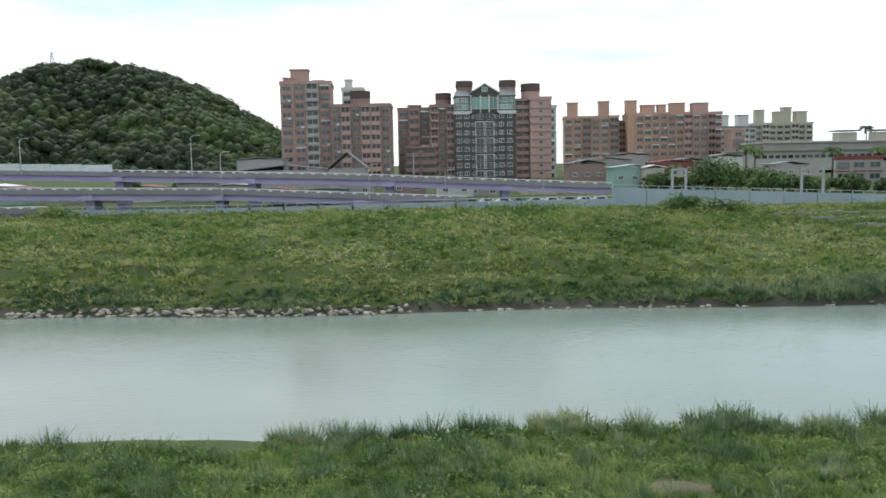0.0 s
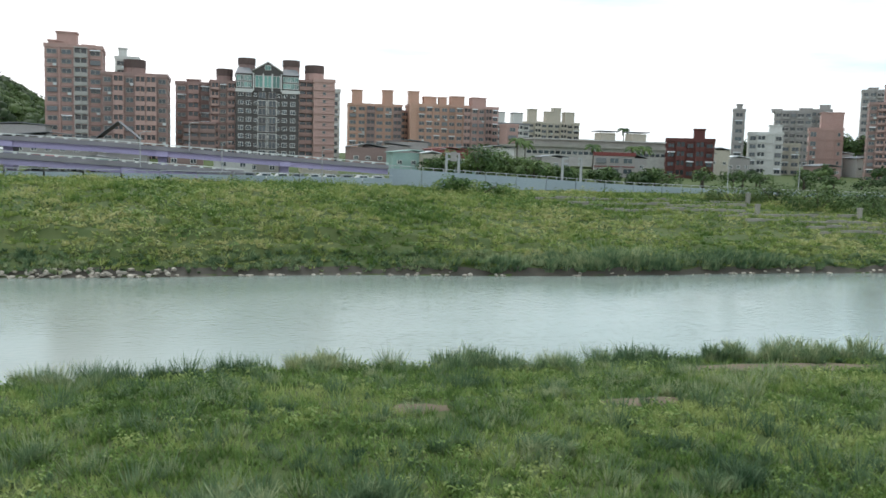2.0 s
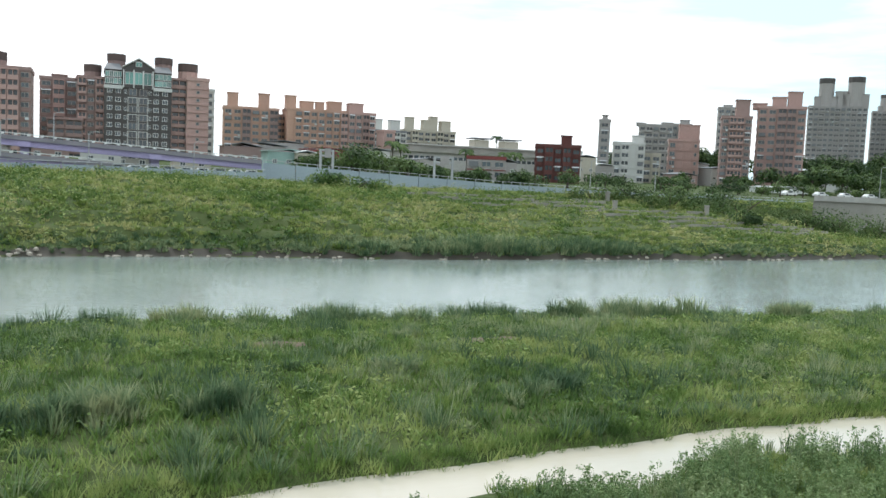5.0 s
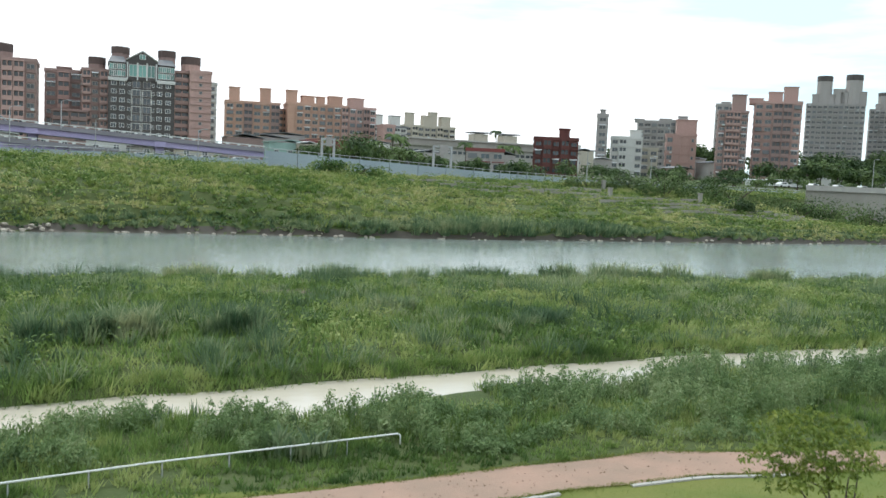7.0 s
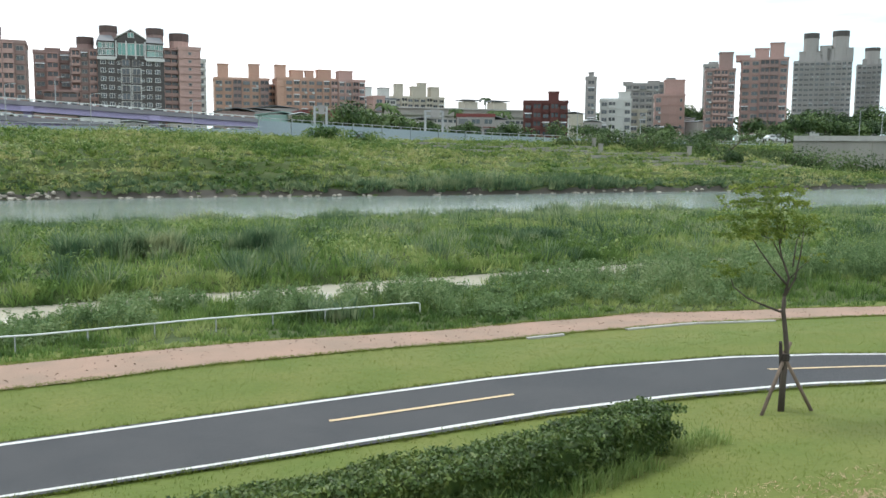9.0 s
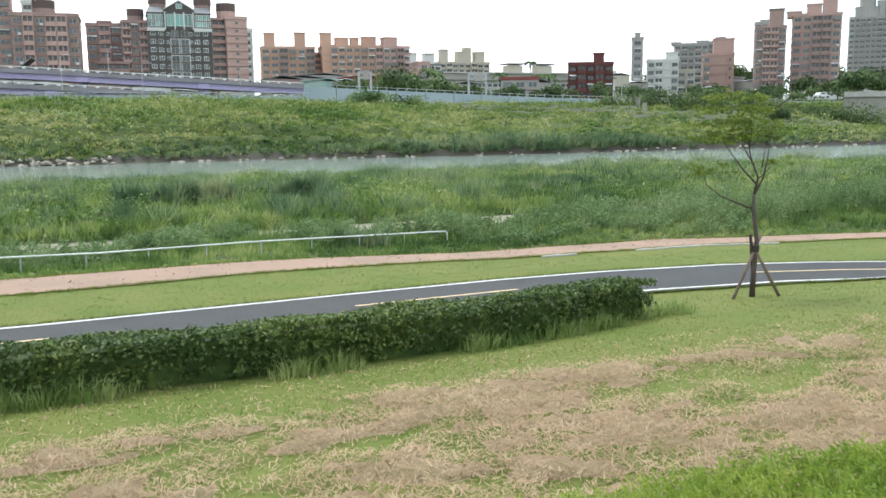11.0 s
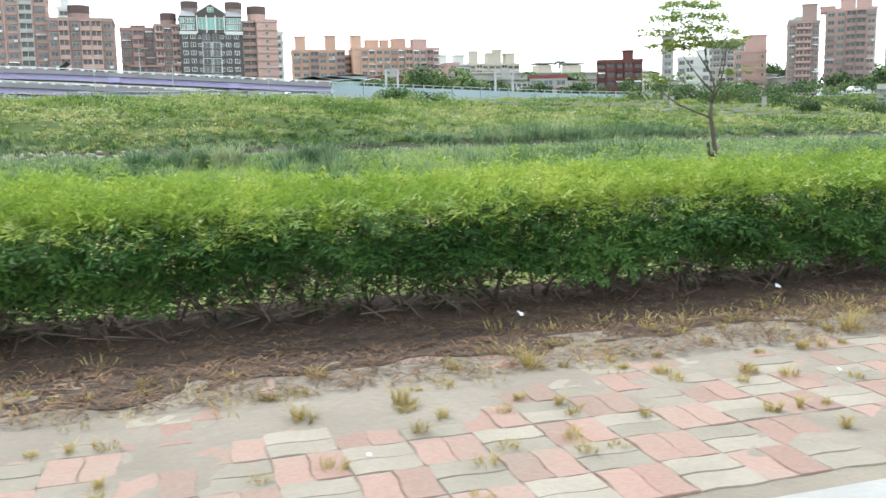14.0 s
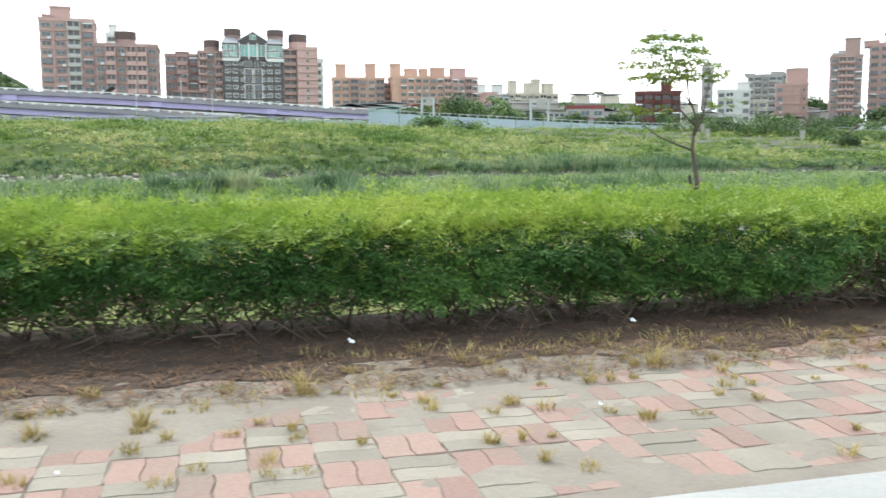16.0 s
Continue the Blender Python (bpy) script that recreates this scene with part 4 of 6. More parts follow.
deck("long lilac viaduct carrying the upper road", 175, -260, 34.5, ((-260, -84, -61, -18.6, 34), (18.5, 15.3, 14.6, 13.2, 10.4)), 9, (-250, -215, -180, -145, -110, -62, -36, -9, 14))
deck("lower lilac viaduct sloping down to the ground", 165, -260, 6.0, ((-260, -79.5, -38, 4.2, 8), (14.5, 11.7, 10.9, 8.7, 8.5)), 8, (-250, -215, -180, -145, -110, -64, -40, -14))
deck("lowest lilac ramp beside the river bank", 161, -260, -69.5, ((-260, -69), (8.9, 8.3)), 3.5, (-240, -200, -160, -120, -85))


def barrier():
    t = thing("noise_barrier", "long pale grey noise barrier on the viaduct", "barrier", (0, 176.2, 0))
    for k in range(24):
        x0 = -63 - 6 * (k + 1)
        zz = float(np.interp(x0, (-260, -84, -61), (18.5, 15.3, 14.6)))
        part("panel", box(bmesh.new(), x0 + 0.06, x0 + 5.94, 0, 0.3, zz - 0.9, zz + 1.0), M["barrier"], t)
        part("post", box(bmesh.new(), x0 - 0.06, x0 + 0.06, -0.08, 0.38, zz - 0.9, zz + 1.1), M["steel"], t)


barrier()


def wall_run(label, pts, thick, material, base, rail=True):
    """A flood wall along points (x, y, top), in panels, with a rail along its top."""
    t = thing("flood_wall", label, "wall")
    for (xa, ya, za), (xb, yb, zb) in zip(pts, pts[1:]):
        n = max(1, int(math.hypot(xb - xa, yb - ya) / 6))
        for k in range(n):
            f, g = k / n, (k + 1) / n - 0.008
            bm = bmesh.new()
            q = [(xa + (xb - xa) * s, ya + (yb - ya) * s, za + (zb - za) * s) for s in (f, g)]
            lo = [bm.verts.new((x, y + o, base)) for x, y, _ in q for o in (0, thick)]
            hi = [bm.verts.new((x, y + o, z)) for x, y, z in q for o in (0, thick)]
            for s in ((0, 2), (2, 3), (3, 1), (1, 0)):
                bm.faces.new((lo[s[0]], lo[s[1]], hi[s[1]], hi[s[0]]))
            bm.faces.new((hi[0], hi[2], hi[3], hi[1]))
            p = part("panel", bm, material, t)
            if rail:
                (x0, y0, z0), (x1, y1, z1) = q
                part("rail", limb([(x0, y0 + 0.15, z0 + 0.55), (x1, y1 + 0.15, z1 + 0.55)], [0.06, 0.06], 4), M["rail_grey"], p)
                for s in (0.02, 0.35, 0.68):
                    part("post", box(bmesh.new(), x0 + (x1 - x0) * s - 0.08, x0 + (x1 - x0) * s + 0.08, y0 + 0.07, y0 + 0.2, z0 + (z1 - z0) * s - 0.05, z0 + (z1 - z0) * s + 0.55), M["rail_grey"], p)
    return t


wall_run("pale blue flood wall with a white railing", ((33.8, 170, 9.6), (60, 170, 8.5), (86, 170, 7.4), (120, 171, 6.7), (175, 172, 6.2)), 0.6, M["blue_wall"], 3.5)
wall_run("pale blue ramp wall below the lower viaduct", ((-73, 163.5, 7.6), (-40, 163.5, 7.4), (4, 163.5, 7.7), (34, 167, 7.7)), 0.5, M["blue_wall"], 3.0)


# ---- hill ----
def hill_height(x, y):
    ridge = np.interp(x, [-760, -480, -330, -289, -262, -228, -205, -176, -150, -131, -112, -95, -60], [30, 50, 60, 66, 73, 84, 80, 71, 63, 54, 42, 29, 4])
    return 4 + ridge * np.exp(-(((y - 600) / np.where(y < 600, 150, 260)) ** 2)) + 3 * waves(x, y, 0.05, 3.0) - 9 * np.exp(-(((x + 196 + 0.25 * (y - 500)) / 14) ** 2)) * (y < 585) + 5 * waves(x, y, 0.021, 1.0) * (1 - smooth(540, 590, y))


hx, hy_ = np.arange(-800, -50, 12.0), np.arange(330, 900, 12.0)
HX, HY = np.meshgrid(hx, hy_)
hv = np.stack([HX, HY, hill_height(HX, HY) - 4], -1).reshape(-1, 3)
hn = len(hx)
hi_ = (np.arange(len(hy_) - 1)[:, None] * hn + np.arange(hn - 1)).ravel()
hill = array_mesh("hill", hv, np.stack([hi_, hi_ + 1, hi_ + hn + 1, hi_ + hn], 1), M["hill_leaf"], None, "steep wooded hill behind the raised road", "hill", "structure", True)
rng = np.random.default_rng(5)
n = 4600
px, py = rng.uniform(-335, -66, n), 610 - 230 * rng.uniform(0, 1, n) ** 1.1
rad = 1.7 + 3.6 * rng.uniform(0, 1, n) ** 1.8
cen = np.stack([px, py, hill_height(px, py) - 3.2 + rad * 0.3], 1)
size = np.stack([rad, rad, rad * 0.95], 1)
array_mesh("hill_forest", *lump_arrays(rng, cen, size * 0.8, 0.07), M["hill_leaf"], None, "dense dark green forest crowns on the hill", "forest", "stuff", True)
array_mesh("hill_sprays", *leaf_arrays(rng, cen, size, 40, 0.95, 0.85, 0.5, 1.3, 0.5), M["hill_leaf"], None, "loose leafy sprays over the forest crowns", "forest")


def mast(label, x, y, z0, h, w):
    t = thing("radio_mast", label, "mast", (x, y, z0))
    for sx, sy in ((-1, -1), (1, -1), (1, 1), (-1, 1)):
        part("leg", limb([(sx * w, sy * w, 0), (sx * w * 0.15, sy * w * 0.15, h)], [0.35, 0.2], 4), M["steel"], t)
    for k in range(7):
        s, s2 = 1 - 0.85 * k / 7, 1 - 0.85 * (k + 1) / 7
        part("brace", limb([(-w * s, -w * s, h * k / 7), (w * s2, -w * s2, h * (k + 1) / 7)], [0.2, 0.2], 4), M["steel"], t)


mast("red and white lattice radio mast on the hill", -258, 610, 70, 26, 2.6)


# ---- town trees ----
def broad_tree(rng, x, y, z, h, r, label="dark green broadleaf tree behind the flood wall", leaf=None, count=700, size=0.55):
    t = thing("tree", label, "tree", (x, y, z), 0, "trees along the road")
    part("trunk", limb([(0, 0, -0.5), (0.1, 0, h * 0.35), (0.2, 0.1, h * 0.6)], [0.28, 0.2, 0.1], 6), M["bark"], t)
    for k in range(3):
        a = rng.uniform(0, 6.28)
        part("limb", limb([(0.1, 0, h * 0.35), (r * 0.4 * math.cos(a), r * 0.4 * math.sin(a), h * 0.6), (r * 0.7 * math.cos(a), r * 0.7 * math.sin(a), h * 0.75)], [0.14, 0.1, 0.04], 5), M["bark"], t)
    k = 14
    a, q = rng.uniform(0, 6.28, k), np.sqrt(rng.uniform(0, 1, k)) * 0.75
    cc = np.stack([r * q * np.cos(a), r * q * np.sin(a), h * (0.56 + 0.3 * (1 - q) * rng.uniform(0.3, 1.2, k)) - 0.25 * h * q * rng.uniform(0, 1, k)], 1)
    rr = r * rng.uniform(0.3, 0.48, k)
    v, f = leaf_arrays(rng, cc, np.stack([rr, rr, rr * 0.8], 1), count // k, size, 0.7, 0.4, 1.5, 0.3)
    ob = array_mesh("crown", v, f, leaf or M["tree_leaf"], t, "", "", "")
    return t


rng = np.random.default_rng(11)
for k in range(24):
    u = k / 23
    x, y = 50 + 52 * u + rng.uniform(-2, 2), 186 + rng.uniform(0, 16)
    hh = float(np.interp(u, [0, 0.1, 0.3, 0.45, 0.6, 1], [6.0, 8.8, 8.2, 6.5, 4.8, 4.0])) * rng.uniform(0.85, 1.1)
    broad_tree(rng, x, y, 5.6, hh * 1.18, hh * 0.72)
for x, y, hh in ((186, 240, 6.5), (182, 236, 5.0), (206, 238, 7), (213, 240, 6), (178, 238, 4.5), (160, 240, 4), (240, 250, 5), (-60, 215, 5), (-75, 222, 5)):
    broad_tree(rng, x, y, 7.5, hh, hh * 0.55)
for k in range(32):
    x = 226 + 4.2 * k + rng.uniform(-3, 3)
    broad_tree(rng, x, 222 + 0.12 * (x - 226) + rng.uniform(0, 30), 8, rng.uniform(7, 12.5), rng.uniform(4.5, 7), "dark green tree in the roadside wood", None, 800, 0.7)
for k in range(26):
    x = rng.uniform(278, 352)
    broad_tree(rng, x, rng.uniform(412, 445), 13, rng.uniform(15, 24) * (0.75 if x < 315 else 1.05), rng.uniform(7, 10), "dark tree on the wooded rise behind houses", None, 600, 1.1)
for k in range(18):
    broad_tree(rng, rng.uniform(400, 580), rng.uniform(455, 485), 13, rng.uniform(22, 30), rng.uniform(9, 13), "dark tree below the tall grey towers", None, 800, 1.3)


for k in range(30):
    x = 100 + 5.5 * k + rng.uniform(-1.5, 1.5)
    broad_tree(rng, x, 182 + 0.2 * (x - 100) + rng.uniform(0, 14), 7, rng.uniform(1.8, 4.8), rng.uniform(2.0, 4.4), "low leafy roadside tree beyond the wall", None, 420, 0.4)


def palm(x, y, z, h):
    t = thing("palm_tree", "palm tree with drooping dark green fronds", "palm tree", (x, y, z), 0, "palms before the hall")
    part("trunk", limb([(0, 0, 0), (0.2, 0, h * 0.5), (0.1, 0, h)], [0.3, 0.2, 0.16], 7), M["bark"], t)
    for k in range(13):
        a = k * 2.4
        r = 2.6 + 0.4 * (k % 3)
        rise = (0.9, 0.3, -0.4)[k % 3]
        pts = np.array([(0.1 + r * s * math.cos(a), r * s * math.sin(a), h + rise * s * 1.6 - 1.7 * s * s) for s in np.linspace(0, 1, 6)])
        bm = bmesh.new()
        side = Vector((-math.sin(a), math.cos(a), 0))
        for i in range(5):
            for sg in (-1, 1):
                p, q = Vector(pts[i]), Vector(pts[i + 1])
                wd = 0.75 * (1 - 0.12 * i)
                bm.faces.new([bm.verts.new(v) for v in (p, q, q + side * sg * wd * 0.6 + Vector((0, 0, -0.5)), p + side * sg * wd + Vector((0, 0, -0.5)))])
        part("frond", bm, M["tree_leaf"], t)


for x, y, z, h in ((117, 262, 8, 9.5), (133, 266, 8, 9.4), (138, 268, 8, 9.6), (90, 258, 8, 10.5), (94, 262, 8, 10.0), (160, 330, 10, 16)):
    palm(x, y, z, h)


# ---- street furniture over the wall ----
def street_lamp(x, y, z, h, arm):
    t = thing("street_lamp", "slim grey steel street lamp beside the raised road", "street lamp", (x, y, z), 0, "street lamps on the road")
    part("pole", drum(0, 0, 0, h, 0.11, 0.07, 7), M["steel"], t)
    a = part("arm", limb([(0, 0, h), (arm * 0.5, 0, h + 0.3), (arm, 0, h + 0.35)], [0.06, 0.05, 0.05], 5), M["steel"], t)
    part("lamp_head", boxes((arm - 0.1, arm + 0.6, -0.15, 0.15, h + 0.28, h + 0.44)), M["steel"], a)


for x, y, z, h in ((-80, 174.6, 14.3, 6.5), (-47, 174.6, 13.3, 7.5), (-39, 164.6, 9.3, 8), (-4, 174.6, 11.8, 5), (2, 164.6, 8.3, 5), (-12, 164.6, 8.6, 6), (20, 164.5, 6.5, 6), (110, 173, 6, 7.5), (128, 173, 6, 7), (203, 175, 7, 9), (215, 178, 7, 8.5)):
    street_lamp(x, y, z, h, 1.2)


def gantry(x, y, z, h, w):
    t = thing("sign_gantry", "grey steel road gantry seen from behind", "gantry", (x, y, z), 0, "gantries over the road")
    for sx in (-w / 2, w / 2):
        part("post", box(bmesh.new(), sx - 0.22, sx + 0.22, -0.2, 0.2, 0, h), M["steel"], t)
    part("beam", box(bmesh.new(), -w / 2, w / 2, -0.15, 0.15, h - 1.5, h - 1.1), M["steel"], t)
    part("beam", box(bmesh.new(), -w / 2, w / 2, -0.15, 0.15, h - 0.4, h), M["steel"], t)
    part("sign_back", box(bmesh.new(), -w * 0.2, w * 0.3, -0.3, -0.18, h - 1.7, h + 0.2), M["wall_grey"], t)


gantry(47.5, 174, 6, 7.0, 2.6)
gantry(73.5, 174, 6, 6.8, 4.2)


def car(x, y, z, material, label, turn=0):
    t = thing("car", label, "car", (x, y, z), turn, "cars behind the wall")
    bm = bmesh.new()
    prof = [(-2.1, 0.35), (2.1, 0.35), (2.15, 0.75), (1.2, 0.9), (0.6, 1.42), (-1.1, 1.45), (-1.75, 0.95), (-2.15, 0.85)]
    a, b = [bm.verts.new((px, -0.8, pz)) for px, pz in prof], [bm.verts.new((px, 0.8, pz)) for px, pz in prof]
    bm.faces.new(a)
    bm.faces.new(b[::-1])
    for i in range(8):
        bm.faces.new((a[i], b[i], b[(i + 1) % 8], a[(i + 1) % 8]))
    part("body", bm, material, t)
    part("window", box(bmesh.new(), -1.0, 0.5, -0.83, 0.83, 0.95, 1.32), M["glass"], t)
    for wx in (-1.3, 1.3):
        for wy in (-0.75, 0.75):
            w = part("wheel", drum(0, 0, -0.1, 0.1, 0.32, None, 12), M["stake_dark"], t)
            w.matrix_basis = pose(wx, wy, 0.32, 90, 0, 0)


for k, x in enumerate(np.arange(-30, 33, 3.1)):
    car(float(x), 171.3, 6.6, M["car_white" if k % 3 else "car_grey"], "white parked car under the viaduct" if k % 3 else "grey parked car under the viaduct", 8 * math.sin(k * 5))
for k, x in enumerate((176, 187, 196, 205, 216, 226, 238)):
    car(float(x), 180, 7.4, M["car_white"], "white vehicle on the road beyond the wall", 0)


# ---- terraces and retaining wall on the far bank ----
def terraces():
    for y, xa, xb in ((120.5, 111, 127), (124, 97, 133), (127.5, 97, 137), (131.5, 88, 121), (136.5, 86, 114), (141, 66, 94), (147, 62, 98), (153, 58, 102)):
        t = thing("stone_terrace", "weathered grey stone terrace step among grass", "terrace", (0, 0, 0), 0, "terrace steps on the bank")
        for j in range(int((xb - xa) / 4)):
            x0 = xa + 4 * j
            z = float(height(x0 + 2, y)) + 0.42
            part("block", box(bmesh.new(), x0, x0 + 3.92, y + 0.1 * math.sin(j * 2.1), y + 0.5, z - 1.8, z + 0.04 * math.sin(j * 3.3)), M["terrace"], t)
    for x, y, z in ((93.6, 137.0, 4.9), (113.6, 135.5, 4.6), (101.8, 152.5, 6.3)):
        t = thing("marker_post", "grey concrete post standing on the terraces", "post", (x, y, z - 3))
        part("post_body", boxes((-0.35, 0.35, -0.3, 0.3, 0, 3.4), (-0.42, 0.42, -0.37, 0.37, 3.4, 3.6)), M["concrete"], t)


terraces()


def retaining_wall():
    t = thing("retaining_wall", "tall grey concrete retaining wall with a parapet", "wall", (0, 0, 0))
    a, b = np.array((152.6, 147.6)), np.array((193.6, 101.6))
    way = (b - a) / np.linalg.norm(b - a)
    turn = math.degrees(math.atan2(way[1], way[0]))
    for k in range(14):
        p = a + way * 8.2 * k
        pan = part("panel", box(bmesh.new(), 0.03, 8.12, 0, 1.2, 0, 8.0), M["concrete"], t)
        pan.matrix_basis = pose(p[0], p[1], -1.2, 0, 0, turn)
        cap = part("parapet", boxes((0, 8.2, -0.5, 1.6, 8.0, 8.5), (0, 8.2, -0.5, -0.2, 8.5, 9.2)), M["concrete_pale"], t)
        cap.matrix_basis = pose(p[0], p[1], -1.2, 0, 0, turn)
        rib = part("joint_strip", box(bmesh.new(), -0.12, 0.12, -0.1, 0.05, 0, 8.0), M["terrace"], t)
        rib.matrix_basis = pose(p[0], p[1], -1.2, 0, 0, turn)


retaining_wall()


# ---- plants of the far bank ----
def scatter(rng, n, x0, x1, lo, hi, keep=None):
    """n places between two lines over x, on the ground."""
    x = rng.uniform(x0, x1, n)
    y = lo(x) + (hi(x) - lo(x)) * rng.uniform(0, 1, n)
    if keep is not None:
        k = keep(x, y)
        x, y = x[k], y[k]
    return np.stack([x, y, height(x, y)], 1)


rng = np.random.default_rng(21)
FAR_TOP = flat(165)


def on_terrace(x, y, tall=0.0):
    """Thins plants where the terraces and the trodden slope are bare."""
    rows = np.array((120.5, 124, 127.5, 131.5, 136.5, 141, 147, 153))
    ahead = rows - np.asarray(y)[:, None]
    steps = (x > 56) & (x < 142) & ((ahead > -0.6) & (ahead < 0.5 + 0.6 * tall)).any(1) & (waves(x, y, 0.3, 0.4) > -0.75)
    track = np.abs(x - (47 - 0.35 * (y - 110))) < 0.9
    thin = (x > 60) & (y > 119) & (y < 152) & (np.random.default_rng(7).uniform(0, 1, len(x)) < 0.2)
    return ~(steps | thin | (track & (y > 106) & (y < 126)))


c = scatter(rng, 12000, -100, 190, lambda x: river_far(x) + 0.7, FAR_TOP, on_terrace)
s = rng.uniform(0.3, 0.75, len(c)) * (0.8 + 0.35 * waves(c[:, 0], c[:, 1], 0.2, 4.0))
v, f = blade_arrays(rng, c, s, s * 0.95, 10, 0.26, 0.9, bent=False)
array_mesh("far_bank_grass", v, f, M["far_grass"], None, "thick rough yellow-green grass on the far bank", "grass")
c = scatter(rng, 5600, -100, 190, lambda x: river_far(x) + 2, FAR_TOP, lambda x, y: on_terrace(x, y, 1.3) & (waves(x, y, 0.11, 2.2) + 0.5 * waves(x, y, 0.33, 0.2) > -0.45))
s = rng.uniform(0.3, 1.0, len(c)) ** 1.6 * 1.5
c[:, 2] += s * 0.4
v, f = leaf_arrays(rng, c, np.stack([s * 1.15, s * 1.0, s * 0.8], 1), 28, 0.24, 0.7, 0.35, 1.7, 0.28)
k = len(c) // 2
array_mesh("far_bank_bushes", v[: k * 28 * 4], f[: k * 28], M["far_bush"], None, "low dark green bushes dotted over the far bank", "bushes")
array_mesh("far_bank_herbs", v[k * 28 * 4 :], f[k * 28 :] - k * 28 * 4, M["far_grass"], None, "pale yellow-green herbs dotted over the far bank", "herbs")
c = scatter(rng, 7200, -100, 190, lambda x: river_far(x) + 1.5, FAR_TOP, lambda x, y: on_terrace(x, y, 1.0))
s = (0.4 + 0.75 * rng.uniform(0, 1, len(c)) ** 1.7) * (0.9 + 0.3 * waves(c[:, 0], c[:, 1], 0.16, 2.0))
v, f = blade_arrays(rng, c, s, s * 0.6, 17, 0.17, 0.85, 0.5, False)
array_mesh("far_bank_tussocks", v, f, M["far_grass"], None, "rounded yellow-green grass tussocks over the far bank", "grass")
c = scatter(rng, 2700, -100, 190, lambda x: river_far(x) + 0.4, lambda x: river_far(x) + 4.5)
s = rng.uniform(0.5, 1.5, len(c)) * (0.8 + 0.4 * waves(c[:, 0], 0 * c[:, 0], 0.16, 1.0)) * (0.7 + 0.8 * smooth(30, 44, c[:, 0]) * (1 - smooth(66, 80, c[:, 0])))
v, f = blade_arrays(rng, c, s, s * 0.45, 22, 0.16, 0.8, bent=False)
array_mesh("waterside_reeds", v, f, M["reed"], None, "tall green reeds along the far water's edge", "reeds")


def bush(rng, x, y, r, h, label, n=1400, leaf=None):
    t = thing("bush", label, "bush", (x, y, float(height(x, y))), 0, "large bushes on the far bank")
    for k in range(4):
        a = rng.uniform(0, 6.28)
        part("stem", limb([(0, 0, -0.3), (r * 0.3 * math.cos(a), r * 0.2 * math.sin(a), h * 0.4), (r * 0.6 * math.cos(a), r * 0.4 * math.sin(a), h * 0.7)], [0.12, 0.08, 0.03], 5), M["bark"], t)
    k = 12
    cc = np.stack([rng.uniform(-r, r, k), rng.uniform(-1.5, 1.5, k), rng.uniform(0.3, 0.75, k) * h], 1)
    cc[:, 2] *= 1 - 0.5 * (cc[:, 0] / r) ** 2
    rr = h * rng.uniform(0.3, 0.5, k)
    v, f = leaf_arrays(rng, cc, np.stack([rr * 1.4, rr, rr], 1), n // k, 0.32, 0.7, 0.4, 1.5, 0.3)
    array_mesh("crown", v, f, leaf or M["far_bush"], t, "", "", "")


for x, y, r, h in ((49, 158, 7, 2.8), (43.5, 158, 3, 3.0), (-67, 158, 3.5, 2.6), (126, 140, 9, 4.2), (140, 138, 9, 4.4), (112, 145, 6, 3.0), (146, 134, 5, 5.0), (150, 127, 5, 4.6), (154, 118, 5, 3.6), (138, 134, 6, 3.0), (117, 128, 3, 2.2), (100, 155, 6, 2.8), (110, 156, 6, 3.2), (119, 155, 6, 3.4), (129, 151, 7, 3.4)):
    bush(rng, x, y, r, h * (1.25 if x > 95 else 1), "dense dark green bush on the far bank", 1400, M["tree_leaf"] if x > 95 else None)


# ---- stones along the far waterline ----
def stone_mesh(seed):
    r = random.Random(seed)
    bm = bmesh.new()
    bmesh.ops.create_icosphere(bm, subdivisions=1, radius=0.5)
    for w in bm.verts:
        w.co = Vector((w.co.x * 1.3, w.co.y, w.co.z * 0.7)) * r.uniform(0.75, 1.2)
    return shared_mesh("stone", bm, [M["rock"]])


STONES = [stone_mesh(k) for k in range(6)]
rocks = thing("bank_stones", "pale broken stones along the far waterline", "stones", (0, 0, 0))
rng = np.random.default_rng(8)
for k in range(298):
    if k < 215:
        x = rng.uniform(-50, -3)
        y = float(river_far(x)) + rng.uniform(-0.3, 0.9)
        sz = rng.uniform(0.35, 0.8)
    else:
        x = rng.uniform(0, 140)
        y = float(river_far(x)) + rng.uniform(-0.4, 0.4)
        sz = rng.uniform(0.25, 0.7)
    o = put(STONES[k % 6], "stone", rocks, float(x), y, max(float(height(x, y)), RIVER) + 0.12 * sz, float(rng.uniform(0, 360)))
    o.scale = (sz, sz, sz)

# ---- the island between river and side channel ----
rng = np.random.default_rng(31)


def mud_free(x, y):
    mud = ((x - 38) / 9) ** 2 + ((y - 51.0) / 1.8) ** 2 < 1
    mud |= ((x - 24) / 2.6) ** 2 + ((y - 43) / 0.9) ** 2 < 1
    mud |= ((x - 11.5) / 1.6) ** 2 + ((y - 43.5) / 0.9) ** 2 < 1
    mud |= (x < -10) & (y > 51 - 0.25 * (x + 10)) & (y < 66)
    return ~mud


def on_island(n, a=0.25, b=0.6, keep=mud_free, x0=-40, x1=95):
    return scatter(rng, n, x0, x1, lambda x: channel_far(x) + a, lambda x: river_near(x) - b, keep)


